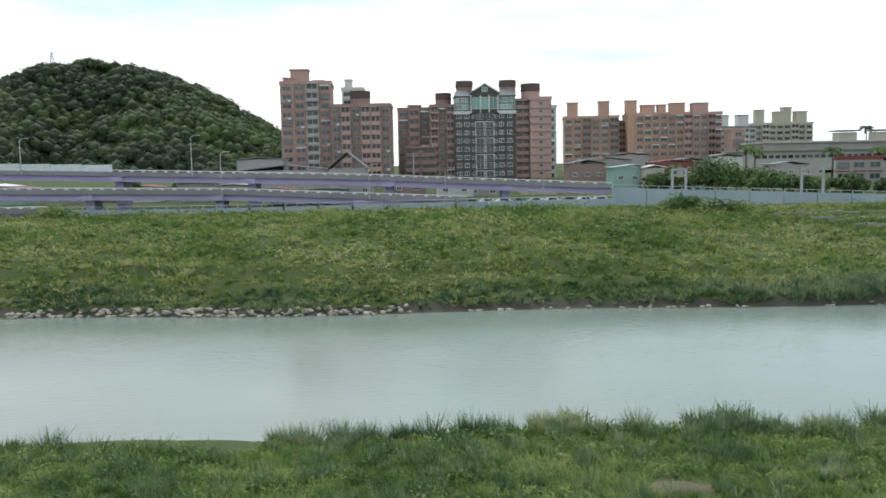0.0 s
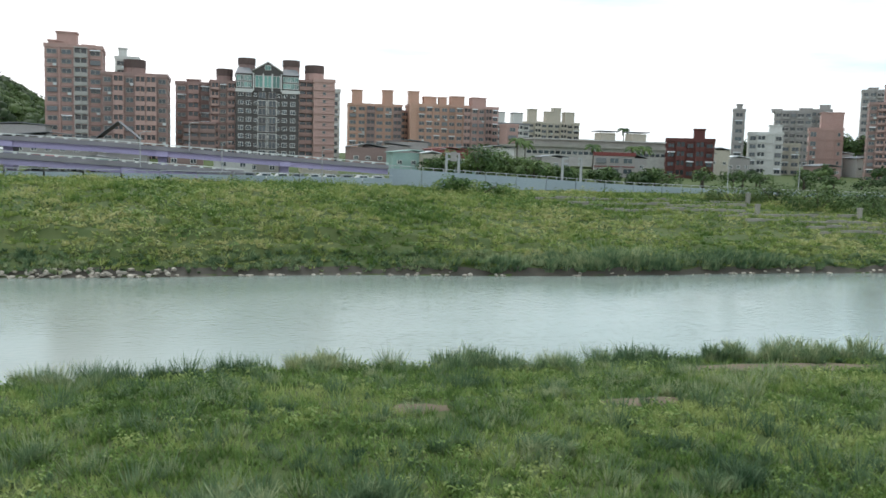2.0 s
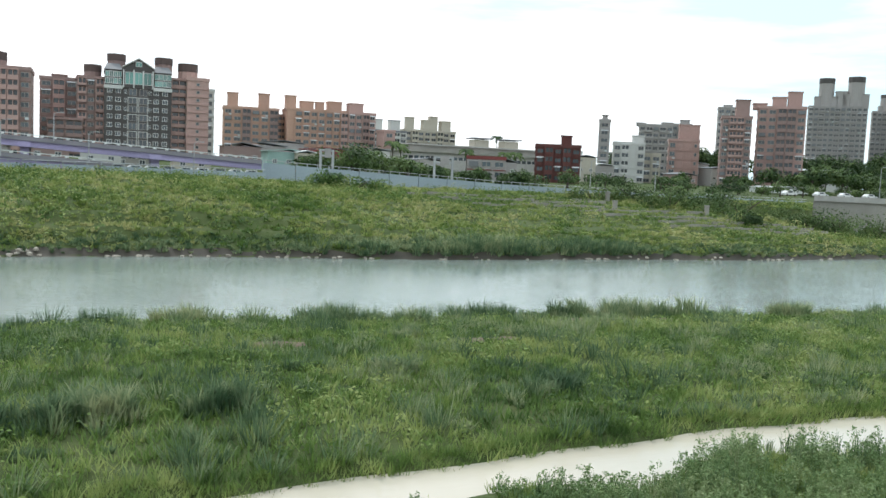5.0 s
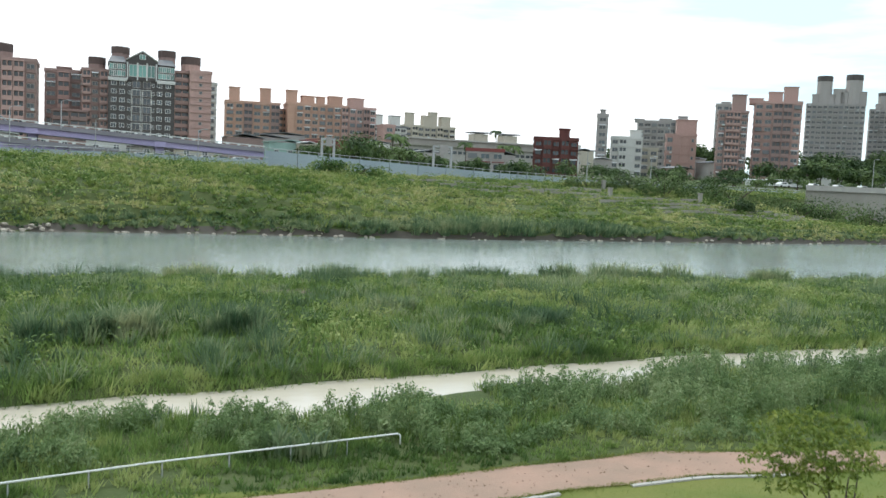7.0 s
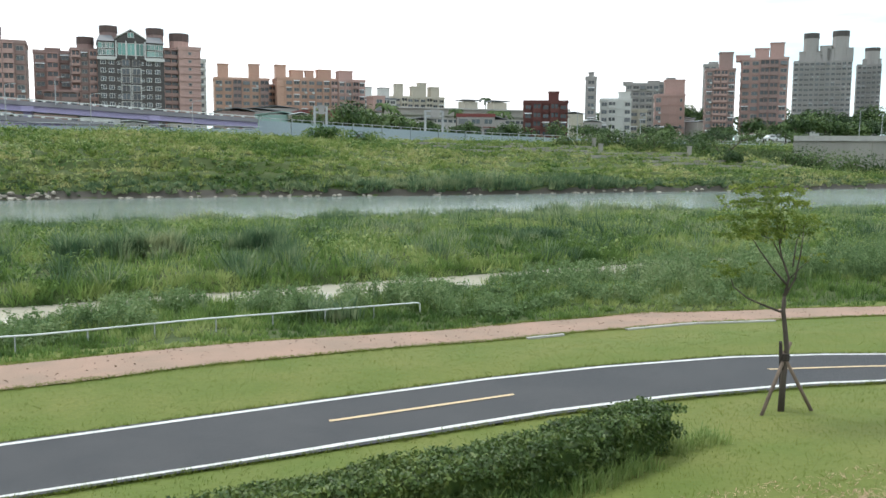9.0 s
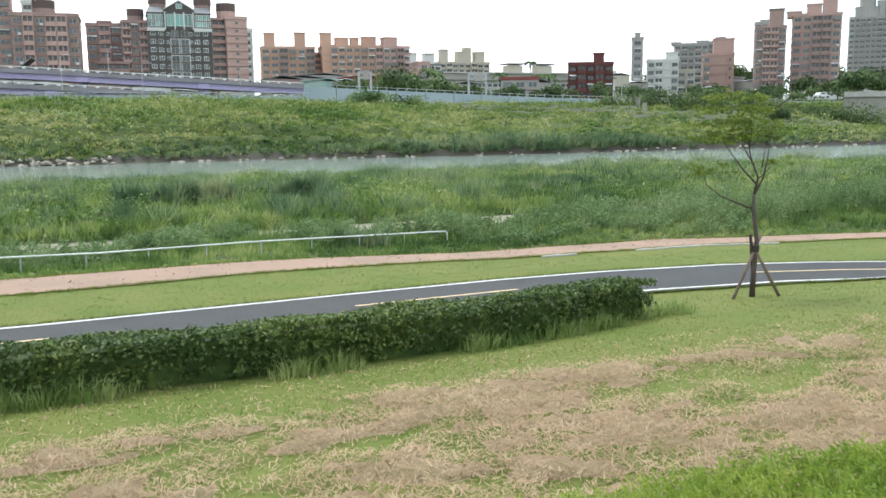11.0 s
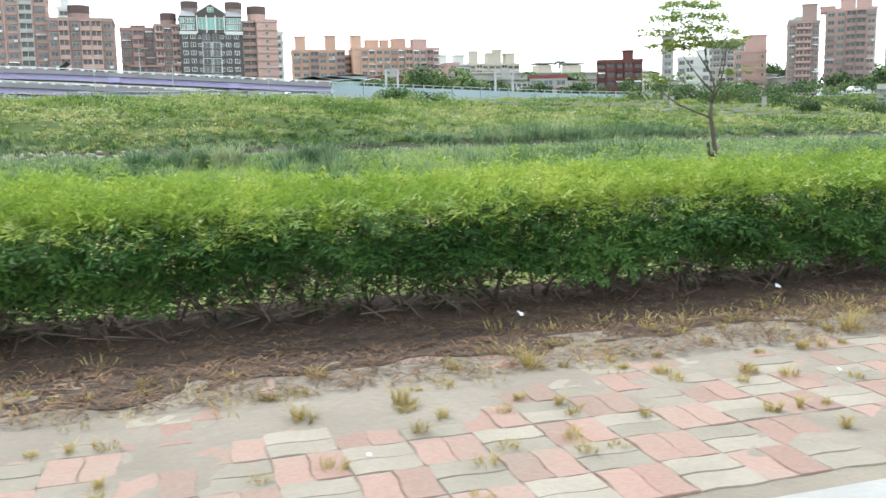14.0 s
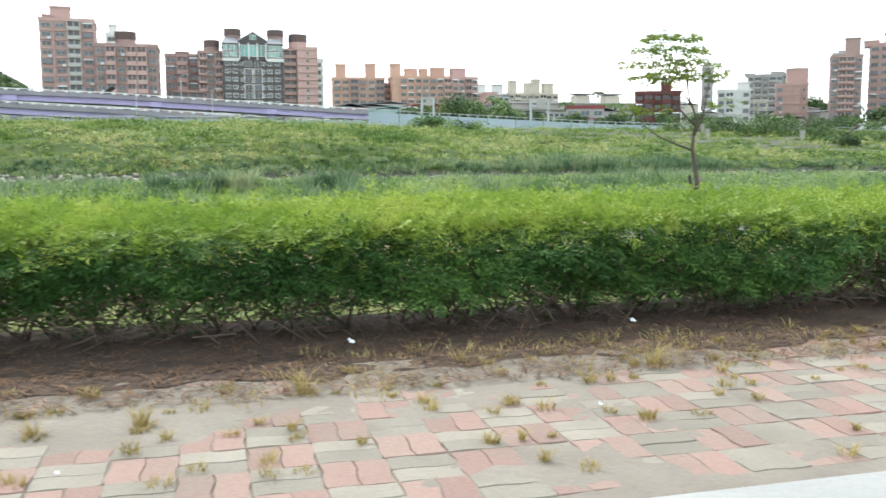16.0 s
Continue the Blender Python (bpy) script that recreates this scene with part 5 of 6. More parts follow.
c = on_island(14000, -0.05, 0.6, mud_free, -30, 80)
s = rng.uniform(0.25, 0.65, len(c))
v, f = blade_arrays(rng, c, s, s * 0.9, 10, 0.08, 0.8, bent=False)
array_mesh("island_weeds", v, f, M["weed"], None, "rank green weeds covering the island", "weeds")
c = on_island(1900, 0.6, 0.6, lambda x, y: mud_free(x, y) & (waves(x, y, 0.42, 0.7) > -0.6), -30, 80)
s = (0.45 + 0.85 * rng.uniform(0, 1, len(c)) ** 1.6) * (0.85 + 0.3 * waves(c[:, 0], c[:, 1], 0.5, 3.0))
v, f = blade_arrays(rng, c, s, s * 0.5, 56, 0.056, 0.75, 0.5, False)
array_mesh("island_silvergrass", v, f, M["reed"], None, "tufts of grey-green silvergrass on the island", "grass")
c = scatter(rng, 210, -40, 95, lambda x: river_near(x) - 3.2, lambda x: river_near(x) - 0.5, lambda x, y: mud_free(x, y) & (waves(x, 0 * y, 0.75, 0.3) > -0.6))
s = rng.uniform(0.35, 1.0, len(c)) ** 1.3 * 1.55
v, f = blade_arrays(rng, c, s, s * 0.42, 150, 0.05, 0.75, 0.5, False)
array_mesh("river_edge_tussocks", v, f, M["reed"], None, "tall tussocks of grass along the river's edge", "grass")
c = on_island(3000, 0.4, 1.0, lambda x, y: mud_free(x, y) & (waves(x, y, 0.3, 2.0) > -0.3), -30, 80)
s = rng.uniform(0.25, 0.62, len(c))
c[:, 2] += 0.25
v, f = leaf_arrays(rng, c, np.stack([s * 1.4, s * 1.4, s], 1), 30, 0.12, 0.45, 0.35, 1.7, 0.45)
array_mesh("island_creepers", v, f, M["weed"], None, "low leafy creepers between the grass tufts", "weeds")


c = scatter(rng, 1500, -30, 80, lambda x: channel_far(x) - 0.15, lambda x: channel_far(x) + 0.9)
s = rng.uniform(0.3, 0.6, len(c))
v, f = blade_arrays(rng, c, s, 0.3, 14, 0.035, 0.8, bent=False)
array_mesh("channel_edge_grass", v, f, M["weed"], None, "rank grass hanging over the channel's edge", "grass")


def tall_clump(x, y, r, h, n=900):
    z = float(height(x, y))
    t = thing("reed_clump", "large clump of long arching cane leaves", "reed clump", (x, y, z), 0, "cane clumps on the island")
    q = np.random.default_rng(int(x * 100) % 1000)
    cc = np.stack([q.uniform(-r, r, 9), q.uniform(-r * 0.6, r * 0.6, 9), np.zeros(9)], 1)
    for k in range(9):
        v, f = blade_arrays(q, cc[k:k + 1], h * q.uniform(0.75, 1.1), r * 0.35, n // 16, 0.075, 0.55)
        array_mesh("cane", v, f, M["reed"], t, "", "", "")


for x, y, r, h in ((6.4, 30.5, 1.3, 1.5), (2.4, 29.8, 1.0, 1.45), (-0.4, 29.2, 1.2, 1.35), (42, 54.6, 2.4, 1.9), (46, 54.2, 2.0, 1.8), (36, 54.5, 1.2, 1.5), (55, 51.5, 1.5, 1.6), (29, 55.0, 2.4, 1.5), (18, 55.2, 2.2, 1.5), (8, 55, 1.8, 1.3), (15, 35, 1.4, 1.0), (22, 31, 1.6, 0.9)):
    tall_clump(x, y, r, h)

# ---- bare mud on the island ----
def mud_patch(x, y, rx, ry, seed):
    q = random.Random(seed)
    bm = bmesh.new()
    n = 40
    rings = [[] for _ in range(5)]
    for i in range(n):
        a = 2 * math.pi * i / n
        k = 1 + 0.14 * math.sin(3 * a + seed) + 0.08 * math.sin(7 * a) + q.uniform(-0.04, 0.04)
        for j, r in enumerate((0.2, 0.45, 0.7, 0.9, 1.05)):
            px, py = x + rx * r * k * math.cos(a), y + ry * r * k * math.sin(a)
            rings[j].append(bm.verts.new((px, py, float(height(px, py)) + (0.05, 0.06, 0.05, 0.03, -0.03)[j])))
    for a, b in zip(rings, rings[1:]):
        for i in range(n):
            bm.faces.new((a[i], b[i], b[(i + 1) % n], a[(i + 1) % n])).smooth = True
    bm.faces.new(rings[0]).smooth = True
    tagged(part("mud", bm, M["mud"]), "bare brown mud between the island weeds", "mud", "", "structure")


for k, row in enumerate(((38, 51.0, 9, 1.8), (24, 43, 2.6, 0.9), (11.5, 43.5, 1.6, 0.9))):
    mud_patch(*row, k)

# ---- the near bank of the channel ----
rng = np.random.default_rng(41)


def red_far(x):
    return red_mid(x) + 1.25


def bank_gap(x, y):
    return ~((np.abs(x - 12.4) < 1.1) & (y > 17.5))


c = scatter(rng, 8000, -26, 38, red_far, lambda x: channel_near(x) + 0.1, bank_gap)
s = rng.uniform(0.2, 0.48, len(c)) * (0.45 + 0.55 * smooth(0.5, 4, c[:, 1] - red_far(c[:, 0])))
v, f = blade_arrays(rng, c, s, s * 0.7, 11, 0.046, 0.7, bent=False)
array_mesh("bank_weeds", v, f, M["weed"], None, "tall green weeds on the channel's near bank", "weeds")


def bank_height(x):
    return np.interp(x, [-30, -2, 5, 9, 11.5, 13.5, 15, 22, 40], [0.36, 0.36, 0.4, 0.52, 0.25, 0.28, 0.5, 0.62, 0.75])


c = scatter(rng, 4600, -30, 40, lambda x: np.maximum(np.maximum(red_far(x) + 0.5, channel_near(x) - 7), np.where(x < 9.2, 13.0 + 0.23 * np.clip(x, -2, 9), 0)), lambda x: channel_near(x) - 0.1, lambda x, y: bank_gap(x, y) & (waves(x, y, 1.25, 0.4) + 0.6 * waves(x, y, 0.5, 2.0) > np.where(x > 8, -0.45, -0.05)))
h = bank_height(c[:, 0]) * rng.uniform(0.7, 1.9, len(c)) * (0.55 + 0.45 * smooth(0.4, 3.5, c[:, 1] - red_far(c[:, 0])))
pairs = []
for lvl in (0.25, 0.45, 0.65, 0.85, 1.0):
    q = c.copy()
    q[:, 2] += h * lvl
    q[:, :2] += rng.normal(0, 0.1, (len(c), 2))
    w = 0.22 * (1.15 - 0.6 * lvl)
    pairs.append(leaf_arrays(rng, q, (w, w, 0.14), 11, 0.05, 0.3, 0.2, 2.5, 0.45))
v, f = join_arrays(*pairs)
array_mesh("bank_shrubs", v, f, M["shrub"], None, "leafy grey-green shrubs lining the channel", "shrubs")
stalks = blade_arrays(rng, c, h * 1.0, 0.12, 5, 0.025, 0.25)
array_mesh("bank_shrub_stems", *stalks, M["shrub"], None, "thin upright stems of the channel shrubs", "shrubs")
c = scatter(rng, 300, -34, 44, lambda x: channel_near(x) - 3.0, lambda x: channel_near(x) - 0.3, bank_gap)
h = bank_height(c[:, 0]) * rng.uniform(1.0, 1.9, len(c))
v, f = blade_arrays(rng, c, h, 0.14, 16, 0.03, 0.25)
array_mesh("bank_spires", v, f, M["reed"], None, "upright flowering grass spires over the channel", "grass")
tall_clump(5.8, 14.2, 0.7, 0.85, 360)


# ---- white rail along the footpath ----
def path_rail():
    t = thing("pipe_railing", "long white pipe railing beside the red footpath", "railing")
    xs = np.linspace(-22, 8.4, 62)

    def yy(x):
        return float(np.interp(x, [-22, -2.0, 8.4], [11.4, 11.8, 14.2]))

    def zz(x):
        return float(np.interp(x, [-22, -4, 2, 8.4], [-0.5, -0.53, -0.6, -0.8])) + 0.02

    part("rail", limb([(x, yy(x), zz(x)) for x in xs] + [(8.47, yy(8.4), zz(8.4) - 0.05), (8.48, yy(8.4), zz(8.4) - 0.3)], [0.024] * 64, 7), M["rail_white"], t, "white painted top pipe")
    for x in np.arange(-21, 8.4, 1.55):
        part("post", drum(float(x), yy(x), float(height(x, yy(x))) - 0.1, zz(x), 0.018, None, 6), M["steel"], t)


path_rail()


def path_kerb(xa, xb):
    t = thing("kerb", "low whitewashed kerb beside the red footpath", "kerb", (0, 0, 0), 0, "kerbs by the footpath")
    for k in range(int((xb - xa) / 0.6)):
        x0 = xa + 0.6 * k
        ya, yb = float(red_mid(x0)) - 1.3, float(red_mid(x0 + 0.58)) - 1.3
        z = float(height(x0, ya))
        bm = bmesh.new()
        lo, hi = [[bm.verts.new(p) for p in ((x0, ya, h), (x0 + 0.58, yb, h), (x0 + 0.58, yb + 0.12, h), (x0, ya + 0.12, h))] for h in (z - 0.1, z + 0.06)]
        for i in range(4):
            bm.faces.new((lo[i], lo[(i + 1) % 4], hi[(i + 1) % 4], hi[i]))
        bm.faces.new(hi)
        part("kerbstone", bm, M["concrete_pale"], t)


path_kerb(9.6, 10.9)
path_kerb(12.8, 18.2)


# ---- young staked tree ----
def young_tree():
    x, y = 9.95, 1.0
    z = float(height(x, y))
    t = thing("young_tree", "slender young tree with a flat sparse leafy crown", "tree", (x, y, z))
    part("trunk", limb([(0, 0, -0.05), (0.02, 0, 0.6), (0.06, 0, 1.1), (0.0, 0, 1.45), (-0.06, 0, 1.75), (-0.05, 0, 2.0)], [0.06, 0.052, 0.045, 0.042, 0.038, 0.03], 8), M["bark"], t)
    rng = np.random.default_rng(3)
    tips = []
    for pts, r in ((((-0.06, 0, 1.72), (-0.4, 0.05, 1.85), (-0.72, 0.1, 1.98), (-1.05, 0.1, 2.2), (-1.15, 0.1, 2.45)), 0.022), (((-0.05, 0, 2.0), (0.03, 0, 2.3), (-0.12, 0.05, 2.7), (-0.2, 0.1, 3.2)), 0.03),
                   (((-0.05, 0, 1.98), (0.06, -0.1, 2.3), (0.16, -0.1, 2.75), (0.2, -0.1, 3.2)), 0.024), (((-0.02, 0, 2.2), (-0.3, 0, 2.45), (-0.55, 0.1, 2.8), (-0.75, 0.1, 3.05)), 0.02),
                   (((-0.12, 0, 2.6), (-0.45, -0.1, 2.95), (-0.85, -0.15, 3.12)), 0.015), (((0.1, 0, 2.5), (0.3, 0.15, 2.9), (0.55, 0.2, 3.2)), 0.015), (((0.05, 0, 2.3), (0.25, -0.05, 2.5), (0.45, 0, 2.58)), 0.012),
                   (((-0.18, 0, 2.9), (-0.05, 0.25, 3.2), (0.05, 0.4, 3.42)), 0.012), (((-0.2, 0, 2.9), (-0.4, -0.3, 3.2), (-0.55, -0.4, 3.4)), 0.012)):
        part("branch", limb(pts, [r * (1 - 0.75 * i / (len(pts) - 1)) for i in range(len(pts))], 6), M["bark"], t)
        tips.append(pts)
    cen = []
    for pts in tips:
        for k in range(9):
            p = np.array(pts[-1]) + rng.normal(0, 1, 3) * (0.16, 0.2, 0.05)
            cen.append(p)
    for k in range(230):
        a, q = rng.uniform(0, 6.28), math.sqrt(rng.uniform(0, 1))
        layer = (3.15, 3.4, 3.65, 3.88)[k % 4]
        wide = (1.05, 1.05, 0.9, 0.6)[k % 4]
        cen.append((-0.6 + wide * q * math.cos(a), 0.6 * q * math.sin(a), layer + rng.normal(0, 0.04) - 0.1 * q))
    for k in range(14):
        cen.append((-1.15 + rng.normal(0, 0.18), 0.1 + rng.normal(0, 0.15), 2.5 + rng.normal(0, 0.05)))
    v, f = leaf_arrays(rng, np.array(cen), (0.13, 0.13, 0.035), 17, 0.036, 0.1, 1.2, 2.0)
    array_mesh("crown", v, f, M["tree_young"], t, "sparse yellow-green leaves", "", "")
    g = thing("tree_stakes", "three crossed wooden stakes tied round the young tree", "stakes", (x, y, z))
    for (bx, by), (tx, ty), hh, m in (((-0.6, -0.12), (0.16, 0.02), 1.2, "stake"), ((0.52, -0.28), (-0.06, 0.02), 1.1, "stake"), ((0.3, 0.3), (-0.14, -0.06), 1.24, "stake_dark")):
        part("stake", limb([(bx, by, -0.12), (tx, ty, hh)], [0.032, 0.03], 7), M[m], g)
    part("tie", drum(0.02, 0, 0.9, 1.02, 0.085, None, 10), M["stake_dark"], g)


young_tree()


# ---- clipped dark hedge by the cycle path ----
rng = np.random.default_rng(51)


def hedge_line(x):
    return np.interp(x, [-30, -3, 0, 2.7, 4.7, 6.2, 7.1], [-2.5, -2.0, -1.8, -1.4, -0.85, -0.2, 0.3])


t = thing("dark_hedge", "clipped dark green hedge beside the cycle path", "hedge")
n = 4200
hx = rng.uniform(-16, 6.9, n)
side = rng.uniform(-1, 1, n)
lvl = rng.uniform(0, 1, n) ** 0.7
top = rng.uniform(0, 1, n) < 0.5
hyy = hedge_line(hx) + np.where(top, side, np.sign(side) * (0.85 + 0.15 * np.abs(side))) * 0.46
hz = height(hx, hyy) + np.where(top, 0.61 + 0.05 * waves(hx, hyy, 2.0, 1.0), 0.06 + 0.53 * lvl)
v, f = leaf_arrays(rng, np.stack([hx, hyy, hz], 1), (0.12, 0.1, 0.07), 21, 0.039, 0.2, 0.5, 1.6)
array_mesh("foliage", v, f, M["dark_hedge"], t, "", "", "")
bm = bmesh.new()
xs = np.linspace(-16, 6.75, 60)
rows = [[bm.verts.new((x, float(hedge_line(x)) + dy, float(height(x, hedge_line(x))) + dz)) for dy, dz in ((-0.32, -0.05), (-0.3, 0.55), (0.3, 0.55), (0.32, -0.05))] for x in xs]
for a, b in zip(rows, rows[1:]):
    for k in range(3):
        bm.faces.new((a[k], b[k], b[k + 1], a[k + 1]))
bm.faces.new(rows[-1])
bm.faces.new(rows[0][::-1])
part("inner_growth", bm, M["dark_hedge"], t)
c = scatter(rng, 900, -16, 7.6, lambda x: hedge_line(x) - 0.75, lambda x: hedge_line(x) - 0.3, lambda x, y: waves(x, y, 1.3, 0.6) > -0.35)
s = rng.uniform(0.08, 0.34, len(c))
v, f = blade_arrays(rng, c, s, 0.14, 16, 0.013, 0.7)
array_mesh("hedge_foot_grass", v, f, M["weed"], None, "uncut grass growing at the hedge's foot", "grass")

# ---- lawn blades and cut hay ----
c = scatter(rng, 26000, -9, 16, flat(-8.2), lambda x: bike_mid(x) - 1.45, None)
v, f = blade_arrays(rng, c, 0.05, 0.06, 3, 0.016, 1.0, bent=False)
array_mesh("lawn_grass", v, f, M["lawn_blade"], None, "short green lawn blades", "grass")
c = scatter(rng, 15000, -14, 24, lambda x: bike_mid(x) + 1.4, lambda x: red_mid(x) - 1.0, None)
v, f = blade_arrays(rng, c, 0.045, 0.06, 3, 0.018, 1.2, bent=False)
array_mesh("verge_grass", v, f, M["lawn_blade"], None, "short grass verge between the paths", "grass")


def hay_amount(x, y):
    """How thick the cut grass lies: broad rows with bare gaps."""
    w = 0.55 * waves(x, y * 2.4, 0.5, 0.5) + 0.45 * waves(x, y * 1.8, 1.6, 2.0) + 0.35 * waves(x, y, 4.1, 1.0)
    edge = smooth(-8.2, -7.0, y) * (1 - smooth(-4.4 + 0.1 * x, -3.2 + 0.12 * x, y))
    return np.clip((w + 1.5 * edge - 0.75) * 1.3, 0, 1)


xs, ys = np.arange(-6, 13, 0.07), np.arange(-7.9, -2.4, 0.07)
HX, HY = np.meshgrid(xs, ys)
thick = np.clip(hay_amount(HX, HY) + 0.25 * waves(HX, HY * 1.6, 3.1, 1.0) + 0.18 * waves(HX, HY, 7.3, 2.0) - 0.86, -0.7, 1)
mound = height(HX, HY) + 0.025 + 0.16 * thick + np.random.default_rng(5).normal(0, 0.006, HX.shape)
m = len(xs)
i = (np.arange(len(ys) - 1)[:, None] * m + np.arange(m - 1)).ravel()
quads = np.stack([i, i + 1, i + m + 1, i + m], 1)
array_mesh("hay_mat", np.stack([HX, HY, mound], -1).reshape(-1, 3), quads[(thick.ravel()[quads] > -0.6).any(1)], M["hay_mat"], None, "matted tan heaps of dry mown grass", "hay", "stuff", True)
c = scatter(rng, 190000, -6, 13, flat(-8.0), flat(-2.2), lambda x, y: hay_amount(x, y) > np.random.default_rng(2).uniform(-0.12, 1.5, len(x)) * np.where(np.abs(y + 0.04 * x + 5.6) < 2.1, 1, 3))
k = len(c)
a, tl = rng.uniform(0, np.pi, k), rng.normal(0, 0.3, k)
ln = rng.uniform(0.035, 0.11, k)[:, None] * 0.5
d = np.stack([np.cos(a) * np.cos(tl), np.sin(a) * np.cos(tl), np.sin(tl)], 1) * ln
w = np.stack([-np.sin(a), np.cos(a), 0 * a], 1) * rng.uniform(0.002, 0.0055, k)[:, None]
p = c + np.stack([0 * a, 0 * a, 0.03 + rng.uniform(0, 0.14, k) * hay_amount(c[:, 0], c[:, 1])], 1)
v = np.stack([p - d - w, p + d - w, p + d + w, p - d + w], 1).reshape(-1, 3)
array_mesh("cut_hay", v, 4 * np.arange(k)[:, None] + np.array([0, 1, 2, 3]), M["hay"], None, "dry cut grass lying in rows on the lawn", "hay")

# ---- the front hedge ----
h = thing("front_hedge", "bright green clipped hedge with bare stems below", "hedge")
rng = np.random.default_rng(61)
FRONT, BACK, TOP = -9.3, -8.48, 0.70


def hedge_cut(x):
    """Gaps where the leaves are thin near the ground."""
    return 0.31 + 0.08 * np.sin(1.9 * x + 0.4) * np.sin(0.83 * x + 1.1) + 0.05 * np.sin(5.3 * x)


def sprigs(c, way, count, leaf, seed, long=1.0):
    """Short shoots with paired leaves: c (n, 3) roots, way (n, 3) directions."""
    q = np.random.default_rng(seed)
    n = len(c)
    ln = q.uniform(0.05, 0.115, n) * long
    vs = []
    for j in range(count):
        s = (j + 0.6) / count
        for sg in (-1, 1):
            p = c + way * (ln * s)[:, None]
            sd = np.cross(way, q.normal(0, 0.35, (n, 3)) + np.array([0, -0.4, 1.0]))
            sd /= np.linalg.norm(sd, axis=1, keepdims=True) + 1e-9
            out = way * 0.55 + sg * sd * 0.8 + q.normal(0, 0.18, (n, 3))
            out /= np.linalg.norm(out, axis=1, keepdims=True)
            wd = np.cross(out, np.cross(way, sd))
            wd /= np.linalg.norm(wd, axis=1, keepdims=True) + 1e-9
            L = (leaf * q.uniform(0.7, 1.25, n))[:, None]
            vs.append(np.stack([p, p + out * L * 0.5 + wd * L * 0.14, p + out * L, p + out * L * 0.5 - wd * L * 0.14], 1))
    v = np.concatenate(vs).reshape(-1, 3)
    return v, 4 * np.arange(len(v) // 4)[:, None] + np.array([0, 1, 2, 3])


n = 12500
x = rng.uniform(-5.5, 11, n)
lo = hedge_cut(x)
z = lo + (TOP - lo) * rng.uniform(0, 1, n) ** 0.9
y = FRONT + 0.14 * waves(x, z * 3, 1.8, 0.3) + 0.07 * waves(x, z * 2, 6.0, 1.3) - 0.1 * np.sin(np.pi * (z - lo) / (TOP - lo + 0.01)) + rng.uniform(0, 0.22, n)
gap = (np.abs(x - 5.05) < 0.22) & (z < 0.5)
k = ~gap
way = np.stack([rng.normal(0.3, 0.4, n), rng.normal(-0.6, 0.25, n), rng.normal(-0.5, 0.4, n)], 1)
way /= np.linalg.norm(way, axis=1, keepdims=True)
# side leaves turn to the lighter top colour, more often towards the top
lighter = z > TOP - 0.02 - 0.2 * rng.uniform(0, 1, n) ** 2
way[lighter, 2] += 0.5
for pick, m, lab in ((k & ~lighter, "hedge_leaf", "deep green side leaves"), (k & lighter, "hedge_tip", "fresh leaves at the upper edge")):
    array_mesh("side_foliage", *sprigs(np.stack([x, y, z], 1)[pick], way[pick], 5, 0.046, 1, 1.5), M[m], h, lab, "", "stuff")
n = 13500
x, y = rng.uniform(-5.5, 11, n), rng.uniform(FRONT, BACK, n)
z = TOP - 0.07 + 0.035 * waves(x, y, 1.4, 2.0) + 0.1 * smooth(FRONT, BACK, y) + rng.uniform(-0.06, 0.03, n)
way = np.stack([rng.normal(0.1, 0.45, n), rng.normal(-0.12, 0.45, n), rng.uniform(0.5, 1.2, n)], 1)
way /= np.linalg.norm(way, axis=1, keepdims=True)
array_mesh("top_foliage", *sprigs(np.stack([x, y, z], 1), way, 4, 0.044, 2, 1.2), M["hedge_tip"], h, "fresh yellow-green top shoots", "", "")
n = 3400
x, y = rng.uniform(-5.5, 11, n), FRONT + 0.65 * rng.uniform(0, 1, n) ** 1.4
z = TOP - 0.1 * rng.uniform(0, 1, n) + 0.09 * smooth(FRONT, BACK, y) - 0.22 * (y < FRONT + 0.05) * rng.uniform(0, 1, n)
way = np.stack([rng.normal(0.25, 0.55, n), rng.normal(-0.45, 0.35, n), rng.uniform(0.15, 0.9, n)], 1)
way /= np.linalg.norm(way, axis=1, keepdims=True)
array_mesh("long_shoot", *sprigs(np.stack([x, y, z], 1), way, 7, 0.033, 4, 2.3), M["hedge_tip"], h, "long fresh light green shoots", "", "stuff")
n = 3600
x, y = rng.uniform(-5.5, 11, n), rng.uniform(-8.95, -8.5, n)
z = 0.02 + 0.3 * rng.uniform(0, 1, n)
k = (waves(x, 0 * x, 1.7, 0.8) + 0.6 * np.sin(5.1 * x) > -0.75) | (z > 0.2)
way = rng.normal(0, 1, (n, 3))
way /= np.linalg.norm(way, axis=1, keepdims=True)
array_mesh("low_foliage", *sprigs(np.stack([x, y, z], 1)[k], way[k], 3, 0.05, 6), M["hedge_leaf"], h, "dark leaves low behind the stems", "", "stuff")
n = 7000
x, y = rng.uniform(-5.5, 11, n), rng.uniform(FRONT + 0.2, BACK, n)
z = 0.16 + rng.uniform(0, 0.42, n)
way = rng.normal(0, 1, (n, 3))
way /= np.linalg.norm(way, axis=1, keepdims=True)
array_mesh("inner_foliage", *sprigs(np.stack([x, y, z], 1), way, 3, 0.06, 3), M["hedge_leaf"], h, "dark inner leaves", "", "")
